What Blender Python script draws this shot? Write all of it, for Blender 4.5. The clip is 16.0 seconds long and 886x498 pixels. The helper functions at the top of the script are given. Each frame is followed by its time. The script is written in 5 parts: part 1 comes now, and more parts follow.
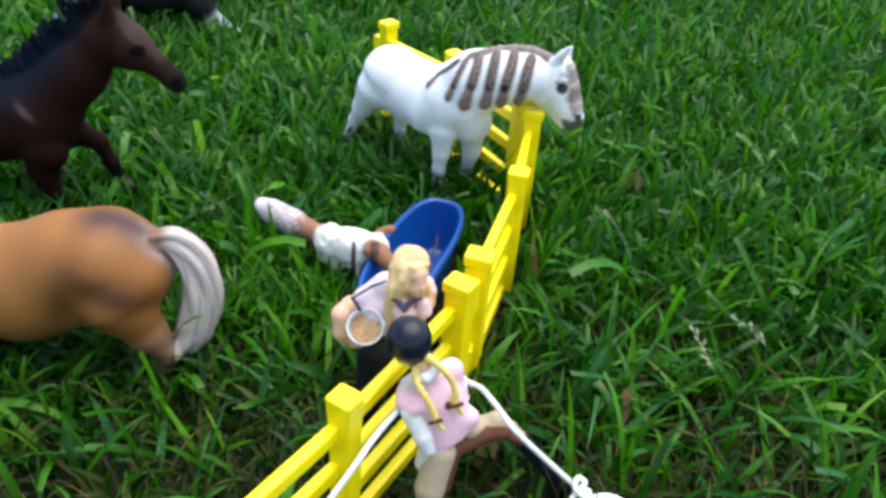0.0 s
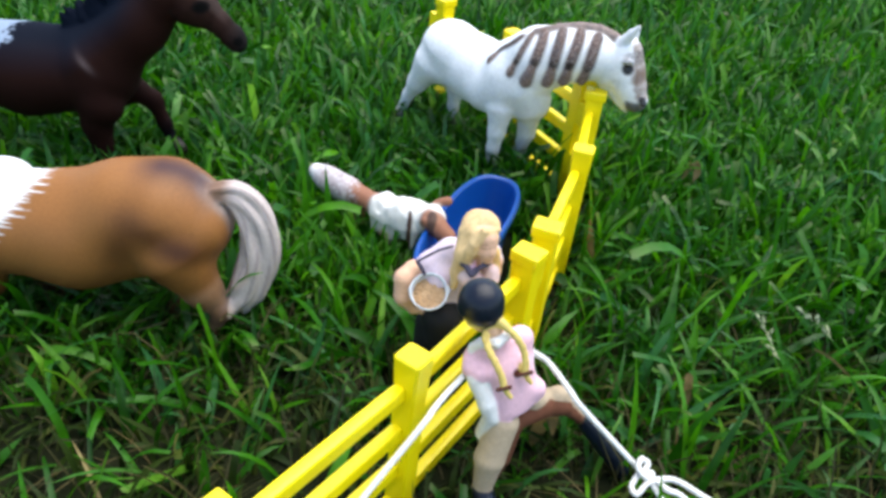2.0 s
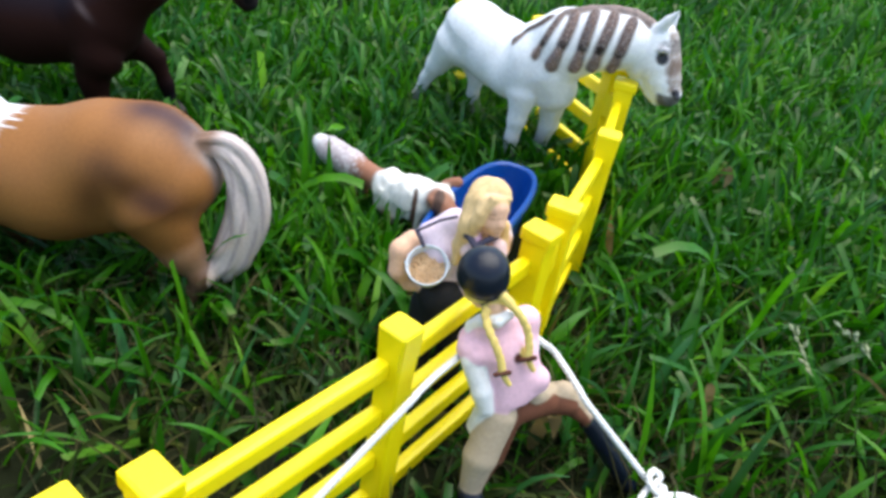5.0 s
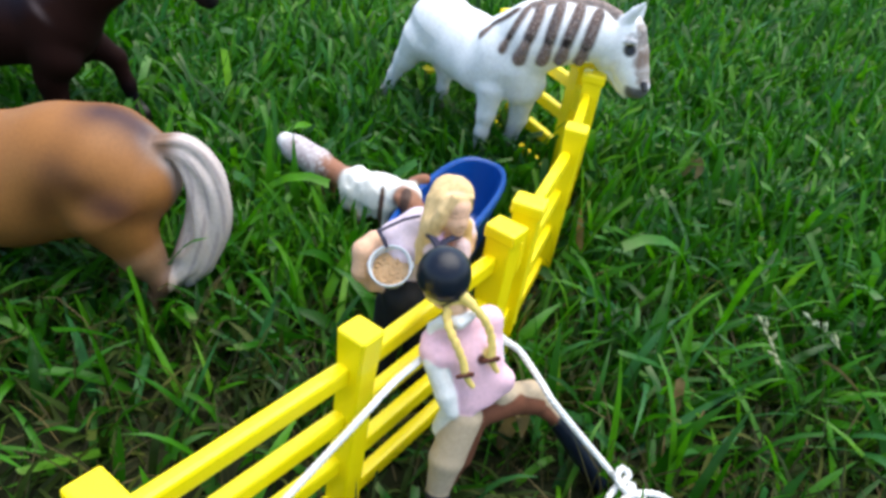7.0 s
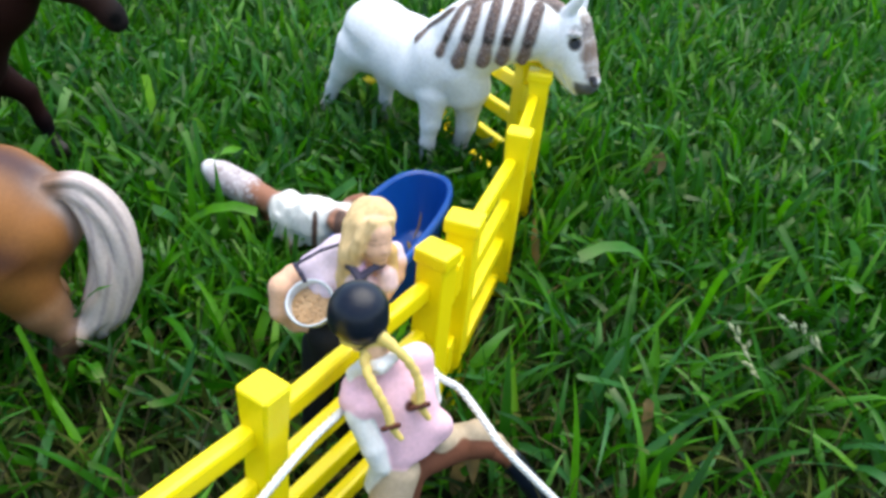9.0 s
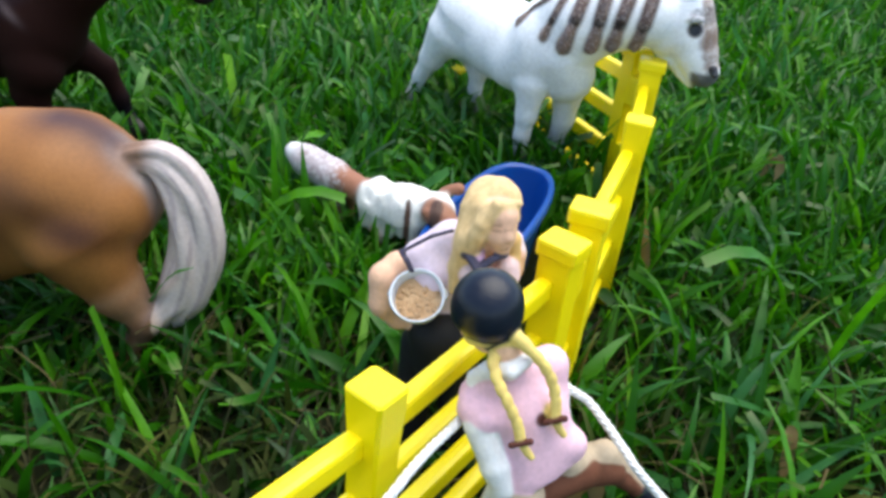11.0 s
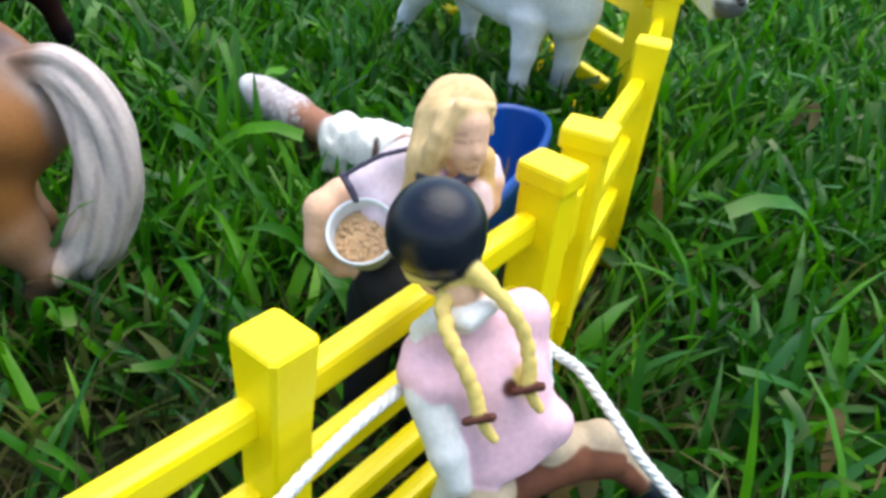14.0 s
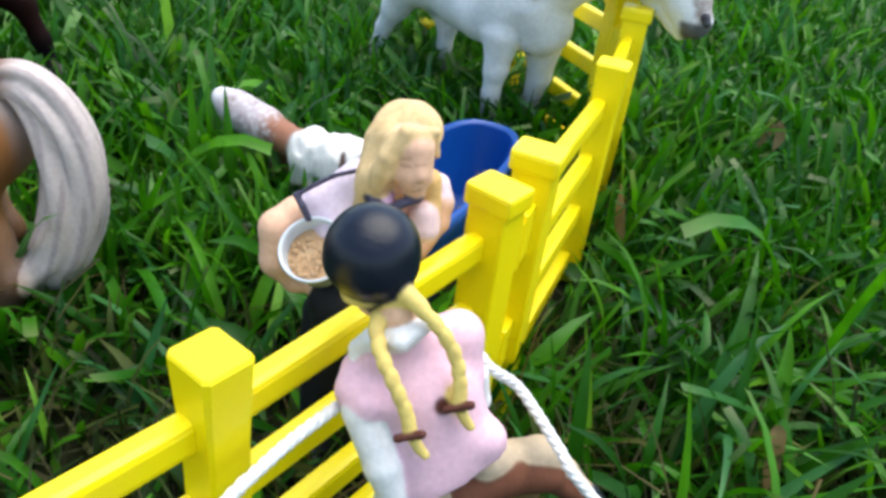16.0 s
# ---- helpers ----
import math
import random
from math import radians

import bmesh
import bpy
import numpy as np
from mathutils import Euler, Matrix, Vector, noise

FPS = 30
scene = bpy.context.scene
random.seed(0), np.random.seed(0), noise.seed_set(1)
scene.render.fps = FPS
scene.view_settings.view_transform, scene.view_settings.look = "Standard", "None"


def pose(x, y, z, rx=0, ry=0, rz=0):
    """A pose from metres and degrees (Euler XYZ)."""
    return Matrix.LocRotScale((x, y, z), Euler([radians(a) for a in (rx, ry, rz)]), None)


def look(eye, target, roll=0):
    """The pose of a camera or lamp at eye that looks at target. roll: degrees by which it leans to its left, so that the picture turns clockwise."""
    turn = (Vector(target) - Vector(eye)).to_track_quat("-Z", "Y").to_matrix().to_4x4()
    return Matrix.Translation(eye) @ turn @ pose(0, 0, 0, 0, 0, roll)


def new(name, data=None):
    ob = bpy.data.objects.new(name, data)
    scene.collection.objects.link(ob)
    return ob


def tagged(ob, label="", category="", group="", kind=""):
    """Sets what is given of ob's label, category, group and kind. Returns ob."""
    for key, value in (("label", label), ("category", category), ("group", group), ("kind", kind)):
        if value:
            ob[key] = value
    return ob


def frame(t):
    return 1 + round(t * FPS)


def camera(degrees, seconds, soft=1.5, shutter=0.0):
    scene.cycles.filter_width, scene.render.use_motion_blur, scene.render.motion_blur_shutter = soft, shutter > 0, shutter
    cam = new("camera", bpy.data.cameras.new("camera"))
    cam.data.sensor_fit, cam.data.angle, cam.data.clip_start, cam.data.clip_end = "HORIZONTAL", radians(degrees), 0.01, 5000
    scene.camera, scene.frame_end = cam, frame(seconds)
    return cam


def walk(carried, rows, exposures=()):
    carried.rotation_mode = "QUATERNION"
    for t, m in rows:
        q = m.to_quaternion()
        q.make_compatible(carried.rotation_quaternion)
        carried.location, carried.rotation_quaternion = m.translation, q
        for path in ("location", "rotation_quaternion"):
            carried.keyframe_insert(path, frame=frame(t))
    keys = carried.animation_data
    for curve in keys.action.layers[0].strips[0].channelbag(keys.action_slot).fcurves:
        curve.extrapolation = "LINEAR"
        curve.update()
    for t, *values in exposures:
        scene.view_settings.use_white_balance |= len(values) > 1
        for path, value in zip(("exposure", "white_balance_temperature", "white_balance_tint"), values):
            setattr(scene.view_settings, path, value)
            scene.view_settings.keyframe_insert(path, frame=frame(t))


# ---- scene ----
cam = camera(57.8, 16.0, soft=3.3)
EXPOSURE = [(0.0, 1.24, 6750, 8), (10.2, 1.24, 6750, 8), (12.4, 1.16, 6750, 8), (13.0, 1.17, 6750, 8), (13.6, 1.24, 6750, 8), (16.0, 1.24, 6750, 8)]
PATH = [
    (0.0, -0.00065, -0.00110, 0.23743, 55.010, -3.719, -0.013),
    (0.5, -0.01064, -0.00317, 0.22906, 54.683, -3.906, 0.577),
    (1.0, -0.01121, -0.00554, 0.23196, 55.039, -3.626, 0.894),
    (1.5, -0.01442, -0.00596, 0.22818, 54.602, -4.380, 2.918),
    (2.0, -0.01752, -0.00234, 0.22177, 54.910, -5.786, 2.705),
    (2.5, -0.01249, 0.00032, 0.21276, 54.527, -6.461, 2.336),
    (3.0, -0.00924, 0.00159, 0.20313, 54.239, -7.319, 3.233),
    (3.5, -0.01358, 0.01059, 0.18760, 54.843, -9.193, 4.939),
    (4.0, -0.01165, 0.01212, 0.19091, 56.266, -8.319, 5.833),
    (6.5, -0.01040, 0.01045, 0.19385, 56.088, -9.447, 6.246),
    (7.0, -0.00531, 0.01618, 0.19376, 55.978, -8.383, 4.377),
    (7.5, 0.00075, 0.01939, 0.20367, 56.912, -5.889, 4.628),
    (8.0, 0.01497, 0.03586, 0.18674, 57.074, -6.967, 2.958),
    (8.5, 0.01220, 0.04087, 0.18979, 57.168, -5.036, 1.511),
    (9.0, 0.01167, 0.04091, 0.18602, 56.909, -5.130, 1.367),
    (9.5, -0.00712, 0.02887, 0.17932, 54.599, -3.757, 2.839),
    (10.0, -0.00543, 0.03032, 0.17709, 56.437, -4.284, 3.285),
    (12.5, -0.00518, 0.10311, 0.13667, 57.620, -5.794, 8.620),
    (13.0, -0.00333, 0.09917, 0.13141, 56.816, -4.413, 7.000),
    (13.5, 0.00788, 0.09268, 0.13175, 56.525, -5.498, 6.912),
    (14.0, 0.00566, 0.08838, 0.13450, 56.674, -5.476, 6.669),
    (14.5, 0.00721, 0.08902, 0.13393, 56.513, -5.201, 6.098),
    (15.0, 0.00399, 0.08495, 0.13422, 56.566, -6.931, 6.742),
    (15.5, 0.01271, 0.08729, 0.14339, 57.488, -6.658, 6.918),
    (16.0, 0.01334, 0.08698, 0.13996, 56.994, -6.409, 6.652),
]
walk(cam, [(t, pose(*row)) for t, *row in PATH], exposures=EXPOSURE)

# ---- daylight: open shade under a wide sky ----
world = bpy.data.worlds.new("sky")
scene.world = world
world.use_nodes = True
wn = world.node_tree.nodes
sky = wn.new("ShaderNodeTexSky")
sky.sky_type, sky.sun_disc = "NISHITA", False
sky.sun_elevation, sky.sun_rotation = radians(72), radians(40)
world.node_tree.links.new(sky.outputs["Color"], wn["Background"].inputs["Color"])
wn["Background"].inputs["Strength"].default_value = 0.15
sun = new("sun", bpy.data.lights.new("sun", "SUN"))
sun.data.energy, sun.data.angle, sun.data.color = 2.0, radians(70), (1.0, 0.97, 0.90)
sun.matrix_world = look((0.24, 0.14, 1.20), (0, 0, 0))


# ---- materials ----
def material(name):
    m = bpy.data.materials.new(name)
    m.use_nodes = True
    return m, m.node_tree.nodes, m.node_tree.links, m.node_tree.nodes["Principled BSDF"]


def node(nodes, kind, **values):
    n = nodes.new(kind)
    for key, value in values.items():
        n.inputs[key.replace("_", " ")].default_value = value
    return n


def ramp(nodes, stops, mode="LINEAR"):
    r = nodes.new("ShaderNodeValToRGB")
    r.color_ramp.interpolation = mode
    while len(r.color_ramp.elements) < len(stops):
        r.color_ramp.elements.new(0.5)
    for e, (at, c) in zip(r.color_ramp.elements, stops):
        e.position, e.color = at, (*c, 1)
    return r


def noise_bump(nodes, links, bsdf, scale, strength, distance, coords=None):
    n = node(nodes, "ShaderNodeTexNoise", Scale=scale, Detail=5.0)
    if coords:
        links.new(coords, n.inputs["Vector"])
    b = node(nodes, "ShaderNodeBump", Strength=strength, Distance=distance)
    links.new(n.outputs["Fac"], b.inputs["Height"])
    links.new(b.outputs["Normal"], bsdf.inputs["Normal"])
    return n


def plain(name, low, high, rough, scale=200.0, bump=0.2, depth=0.0004, spec=0.5):
    m, nodes, links, bsdf = material(name)
    co = nodes.new("ShaderNodeTexCoord").outputs["Object"]
    noise_bump(nodes, links, bsdf, scale, bump, depth, co)
    big = node(nodes, "ShaderNodeTexNoise", Scale=scale * 0.15, Detail=3.0)
    links.new(co, big.inputs["Vector"])
    mix = nodes.new("ShaderNodeMath")
    mix.operation = "MULTIPLY_ADD"
    mix.inputs[1].default_value, mix.inputs[2].default_value = 0.5, 0.25
    links.new(big.outputs["Fac"], mix.inputs[0])
    r = ramp(nodes, [(0.35, low), (0.65, high)])
    links.new(mix.outputs[0], r.inputs["Fac"])
    links.new(r.outputs["Color"], bsdf.inputs["Base Color"])
    bsdf.inputs["Roughness"].default_value = rough
    bsdf.inputs["Specular IOR Level"].default_value = spec
    return m


def figurine_paint():
    """Hand-painted vinyl: the coat's colour and its gloss are painted on the mesh."""
    m, nodes, links, bsdf = material("painted_vinyl")
    at = nodes.new("ShaderNodeAttribute")
    at.attribute_name = "coat"
    co = nodes.new("ShaderNodeTexCoord").outputs["Object"]
    n = noise_bump(nodes, links, bsdf, 900.0, 0.25, 0.0003, co)
    r = ramp(nodes, [(0.3, (0.86, 0.85, 0.84)), (0.7, (1, 1, 1))])
    links.new(n.outputs["Fac"], r.inputs["Fac"])
    mix = nodes.new("ShaderNodeMix")
    mix.data_type, mix.blend_type = "RGBA", "MULTIPLY"
    mix.inputs["Factor"].default_value = 1.0
    links.new(at.outputs["Color"], mix.inputs["A"])
    links.new(r.outputs["Color"], mix.inputs["B"])
    links.new(mix.outputs["Result"], bsdf.inputs["Base Color"])
    links.new(at.outputs["Alpha"], bsdf.inputs["Roughness"])
    spec = nodes.new("ShaderNodeMapRange")
    spec.inputs["From Min"].default_value, spec.inputs["From Max"].default_value = 0.3, 0.8
    spec.inputs["To Min"].default_value, spec.inputs["To Max"].default_value = 0.38, 0.06
    links.new(at.outputs["Alpha"], spec.inputs["Value"])
    links.new(spec.outputs["Result"], bsdf.inputs["Specular IOR Level"])
    return m


def leaf(name, stops, rough=0.42, through_light=0.35, spec=0.3, cut_tips=False):
    m, nodes, links, bsdf = material(name)
    geo = nodes.new("ShaderNodeNewGeometry")
    r = ramp(nodes, stops)
    links.new(geo.outputs["Random Per Island"], r.inputs["Fac"])
    co = nodes.new("ShaderNodeTexCoord").outputs["Object"]
    n = node(nodes, "ShaderNodeTexNoise", Scale=140.0, Detail=4.0)
    links.new(co, n.inputs["Vector"])
    tint = ramp(nodes, [(0.3, (0.7, 0.72, 0.6)), (0.7, (1.15, 1.1, 1.0))])
    links.new(n.outputs["Fac"], tint.inputs["Fac"])
    mix = nodes.new("ShaderNodeMix")
    mix.data_type, mix.blend_type = "RGBA", "MULTIPLY"
    mix.inputs["Factor"].default_value = 1.0
    links.new(r.outputs["Color"], mix.inputs["A"])
    links.new(tint.outputs["Color"], mix.inputs["B"])
    colour = mix.outputs["Result"]
    wide = node(nodes, "ShaderNodeTexNoise", Scale=24.0, Detail=2.0)
    links.new(co, wide.inputs["Vector"])
    patch = ramp(nodes, [(0.35, (0.72, 0.80, 0.85)), (0.65, (1.30, 1.15, 1.0))])
    links.new(wide.outputs["Fac"], patch.inputs["Fac"])
    mix = nodes.new("ShaderNodeMix")
    mix.data_type, mix.blend_type = "RGBA", "MULTIPLY"
    mix.inputs["Factor"].default_value = 1.0
    links.new(colour, mix.inputs["A"])
    links.new(patch.outputs["Color"], mix.inputs["B"])
    colour = mix.outputs["Result"]
    if cut_tips:
        tip = nodes.new("ShaderNodeAttribute")
        tip.attribute_name = "cut_tip"
        straw = nodes.new("ShaderNodeMix")
        straw.data_type = "RGBA"
        straw.inputs["B"].default_value = (0.17, 0.22, 0.08, 1)
        links.new(tip.outputs["Fac"], straw.inputs["Factor"])
        links.new(colour, straw.inputs["A"])
        colour = straw.outputs["Result"]
    links.new(colour, bsdf.inputs["Base Color"])
    bsdf.inputs["Roughness"].default_value = rough
    bsdf.inputs["Specular IOR Level"].default_value = spec
    tr = nodes.new("ShaderNodeBsdfTranslucent")
    links.new(colour, tr.inputs["Color"])
    sh = nodes.new("ShaderNodeMixShader")
    sh.inputs["Fac"].default_value = through_light
    links.new(bsdf.outputs["BSDF"], sh.inputs[1])
    links.new(tr.outputs["BSDF"], sh.inputs[2])
    links.new(sh.outputs["Shader"], nodes["Material Output"].inputs["Surface"])
    return m


def lawn_ground(name, low, high, rough, scale, bump, depth, spec):
    """Soil and thatch between the blades, closing to turf where the lawn runs on."""
    m = plain(name, low, high, rough, scale, bump, depth, spec)
    nodes, links = m.node_tree.nodes, m.node_tree.links
    bsdf = nodes["Principled BSDF"]
    soil = bsdf.inputs["Base Color"].links[0].from_socket
    co = nodes.new("ShaderNodeTexCoord").outputs["Object"]
    far = nodes.new("ShaderNodeVectorMath")
    far.operation = "DISTANCE"
    far.inputs[1].default_value = (0.0, 0.28, 0.0)
    links.new(co, far.inputs[0])
    edge = nodes.new("ShaderNodeMapRange")
    edge.inputs["From Min"].default_value, edge.inputs["From Max"].default_value = 0.40, 0.62
    links.new(far.outputs["Value"], edge.inputs["Value"])
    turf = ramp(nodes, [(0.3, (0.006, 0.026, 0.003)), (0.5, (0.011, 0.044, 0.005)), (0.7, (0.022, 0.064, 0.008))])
    mottle = node(nodes, "ShaderNodeTexNoise", Scale=35.0, Detail=8.0)
    links.new(co, mottle.inputs["Vector"])
    links.new(mottle.outputs["Fac"], turf.inputs["Fac"])
    mix = nodes.new("ShaderNodeMix")
    mix.data_type = "RGBA"
    links.new(edge.outputs["Result"], mix.inputs["Factor"])
    links.new(soil, mix.inputs["A"])
    links.new(turf.outputs["Color"], mix.inputs["B"])
    links.new(mix.outputs["Result"], bsdf.inputs["Base Color"])
    return m


M_PAINT = figurine_paint()
M_YELLOW = plain("yellow_plastic", (0.95, 0.73, 0.003), (0.98, 0.79, 0.004), 0.38, 120, 0.08)
M_BLUE = plain("blue_plastic", (0.001, 0.050, 0.25), (0.002, 0.070, 0.34), 0.32, 150, 0.1)
M_ROPE = plain("white_cord", (0.66, 0.65, 0.62), (0.85, 0.84, 0.82), 0.8, 1500, 0.6, 0.0006, 0.2)
M_TIN = plain("pale_painted_tin", (0.54, 0.60, 0.66), (0.68, 0.72, 0.77), 0.4, 400)
M_FEED = plain("oat_feed", (0.38, 0.215, 0.09), (0.70, 0.49, 0.30), 0.8, 900, 0.6, 0.0006, 0.2)
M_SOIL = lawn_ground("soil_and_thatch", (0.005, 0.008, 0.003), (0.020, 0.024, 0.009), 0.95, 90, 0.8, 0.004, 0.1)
M_GRASS = leaf("grass_blade", [(0.0, (0.008, 0.066, 0.0015)), (0.3, (0.018, 0.130, 0.002)), (0.58, (0.038, 0.210, 0.003)),
                               (0.78, (0.075, 0.29, 0.005)), (0.86, (0.032, 0.17, 0.040)), (0.93, (0.045, 0.20, 0.055)), (1.0, (0.13, 0.36, 0.015))], 0.42, 0.42, 0.36, True)
M_FINE = leaf("fine_grass", [(0.0, (0.010, 0.070, 0.002)), (0.5, (0.030, 0.17, 0.003)), (0.91, (0.070, 0.26, 0.006)), (0.95, (0.16, 0.15, 0.05)), (1.0, (0.34, 0.30, 0.16))], 0.6, 0.35, 0.2, True)
M_THATCH = leaf("thatch_stem", [(0.0, (0.020, 0.026, 0.008)), (0.7, (0.048, 0.048, 0.018)), (1.0, (0.13, 0.11, 0.05))], 0.6, 0.2, 0.2)
M_OLD = leaf("old_grass", [(0.0, (0.012, 0.030, 0.004)), (0.45, (0.030, 0.062, 0.008)), (0.8, (0.060, 0.092, 0.016)), (1.0, (0.11, 0.12, 0.035))], 0.6, 0.3, 0.2)
M_DRY = leaf("dry_leaf", [(0.0, (0.13, 0.09, 0.04)), (1.0, (0.30, 0.22, 0.10))], 0.7, 0.2)
M_SEED = leaf("seed_head", [(0.0, (0.34, 0.40, 0.22)), (1.0, (0.60, 0.62, 0.44))], 0.6, 0.3)
M_PETAL = leaf("yellow_petal", [(0.0, (0.75, 0.62, 0.01)), (1.0, (0.85, 0.75, 0.03))], 0.5, 0.3)


# ---- mesh helpers ----
def mesh_object(name, verts, faces, mat, parent=None, label="", smooth=True):
    me = bpy.data.meshes.new(name)
    me.from_pydata(np.asarray(verts).tolist() if isinstance(verts, np.ndarray) else verts, [], np.asarray(faces).tolist() if isinstance(faces, np.ndarray) else faces)
    me.materials.append(mat)
    if smooth:
        me.polygons.foreach_set("use_smooth", [True] * len(me.polygons))
    ob = new(name, me)
    if parent:
        ob.parent = parent
    if label:
        ob["label"] = label
    return ob


def part(name, bm, mat, parent=None, label="", smooth=False):
    me = bpy.data.meshes.new(name)
    bmesh.ops.recalc_face_normals(bm, faces=bm.faces)
    bm.to_mesh(me)
    bm.free()
    me.materials.append(mat)
    if smooth:
        me.polygons.foreach_set("use_smooth", [True] * len(me.polygons))
    ob = new(name, me)
    if parent:
        ob.parent = parent
    if label:
        ob["label"] = label
    return ob


def box(bm, size, m=Matrix(), bevel=0.0):
    """A box of that size about the origin, bevelled, then moved by m."""
    made = bmesh.ops.create_cube(bm, size=1.0)["verts"]
    bmesh.ops.scale(bm, vec=size, verts=made)
    if bevel:
        edges = list({e for v in made for e in v.link_edges})
        made = list({v for f in bmesh.ops.bevel(bm, geom=edges, offset=bevel, segments=2, profile=0.6, affect="EDGES")["faces"] for v in f.verts} | {v for v in made if v.is_valid})
    bmesh.ops.transform(bm, matrix=m, verts=made)
    return made


def curve_points(ctrl, n):
    """A smooth line through the control points."""
    p = np.array(ctrl, float)
    p = np.vstack([2 * p[0] - p[1], p, 2 * p[-1] - p[-2]])
    out = []
    segs = len(p) - 3
    for u in np.linspace(0, segs - 1e-6, n):
        i, f = int(u), u - int(u)
        a, b, c, d = p[i:i + 4]
        out.append(0.5 * ((2 * b) + (c - a) * f + (2 * a - 5 * b + 4 * c - d) * f * f + (3 * b - a - 3 * c + d) * f ** 3))
    return np.array(out)


def tube(line, radius, sides=7, base=0):
    """Vertices and faces of a tube along a line."""
    t = np.gradient(line, axis=0)
    t /= np.linalg.norm(t, axis=1)[:, None] + 1e-12
    up = np.array([0.0, 0.3, 1.0])
    s = np.cross(t, up)
    s /= np.linalg.norm(s, axis=1)[:, None] + 1e-12
    w = np.cross(s, t)
    r = np.broadcast_to(radius, (len(line),))
    a = np.linspace(0, 2 * np.pi, sides, endpoint=False)
    v = line[:, None] + r[:, None, None] * (np.cos(a)[None, :, None] * s[:, None] + np.sin(a)[None, :, None] * w[:, None])
    f = []
    for i in range(len(line) - 1):
        for j in range(sides):
            k = (j + 1) % sides
            f.append((base + i * sides + j, base + i * sides + k, base + (i + 1) * sides + k, base + (i + 1) * sides + j))
    f.append(tuple(base + j for j in reversed(range(sides))))
    f.append(tuple(base + (len(line) - 1) * sides + j for j in range(sides)))
    return v.reshape(-1, 3), f


# ---- moulded figurines: soft unions of limbs, drawn as one skin ----
class Limb:
    def __init__(self, a, b, ra, rb, colour, gloss=0.5, flat=None, soft=None, cut=None, over=0.0):
        self.a, self.b, self.ra, self.rb = np.array(a, np.float32), np.array(b, np.float32), ra, rb
        self.colour, self.gloss, self.soft, self.over = colour, gloss, soft, over
        self.cut = None if cut is None else (np.array(cut[0], np.float32), np.array(cut[1], np.float32) / np.linalg.norm(cut[1]))
        self.flat = None if flat is None else (np.array(flat[0], np.float32) / np.linalg.norm(flat[0]), flat[1])

    def distance(self, p):
        d = self.b - self.a
        q = p - self.a
        scale = 1.0
        if self.flat:
            n, k = self.flat
            q = q + (q @ n)[..., None] * n * (1 / k - 1)
            d = d + (d @ n) * n * (1 / k - 1)
            scale = min(1.0, k)
        h = np.clip((q @ d) / max(float(d @ d), 1e-12), 0, 1)
        out = (np.sqrt(((q - h[..., None] * d) ** 2).sum(-1)) - (self.ra + (self.rb - self.ra) * h)) * scale
        return out if self.cut is None else np.maximum(out, (p - self.cut[0]) @ self.cut[1])


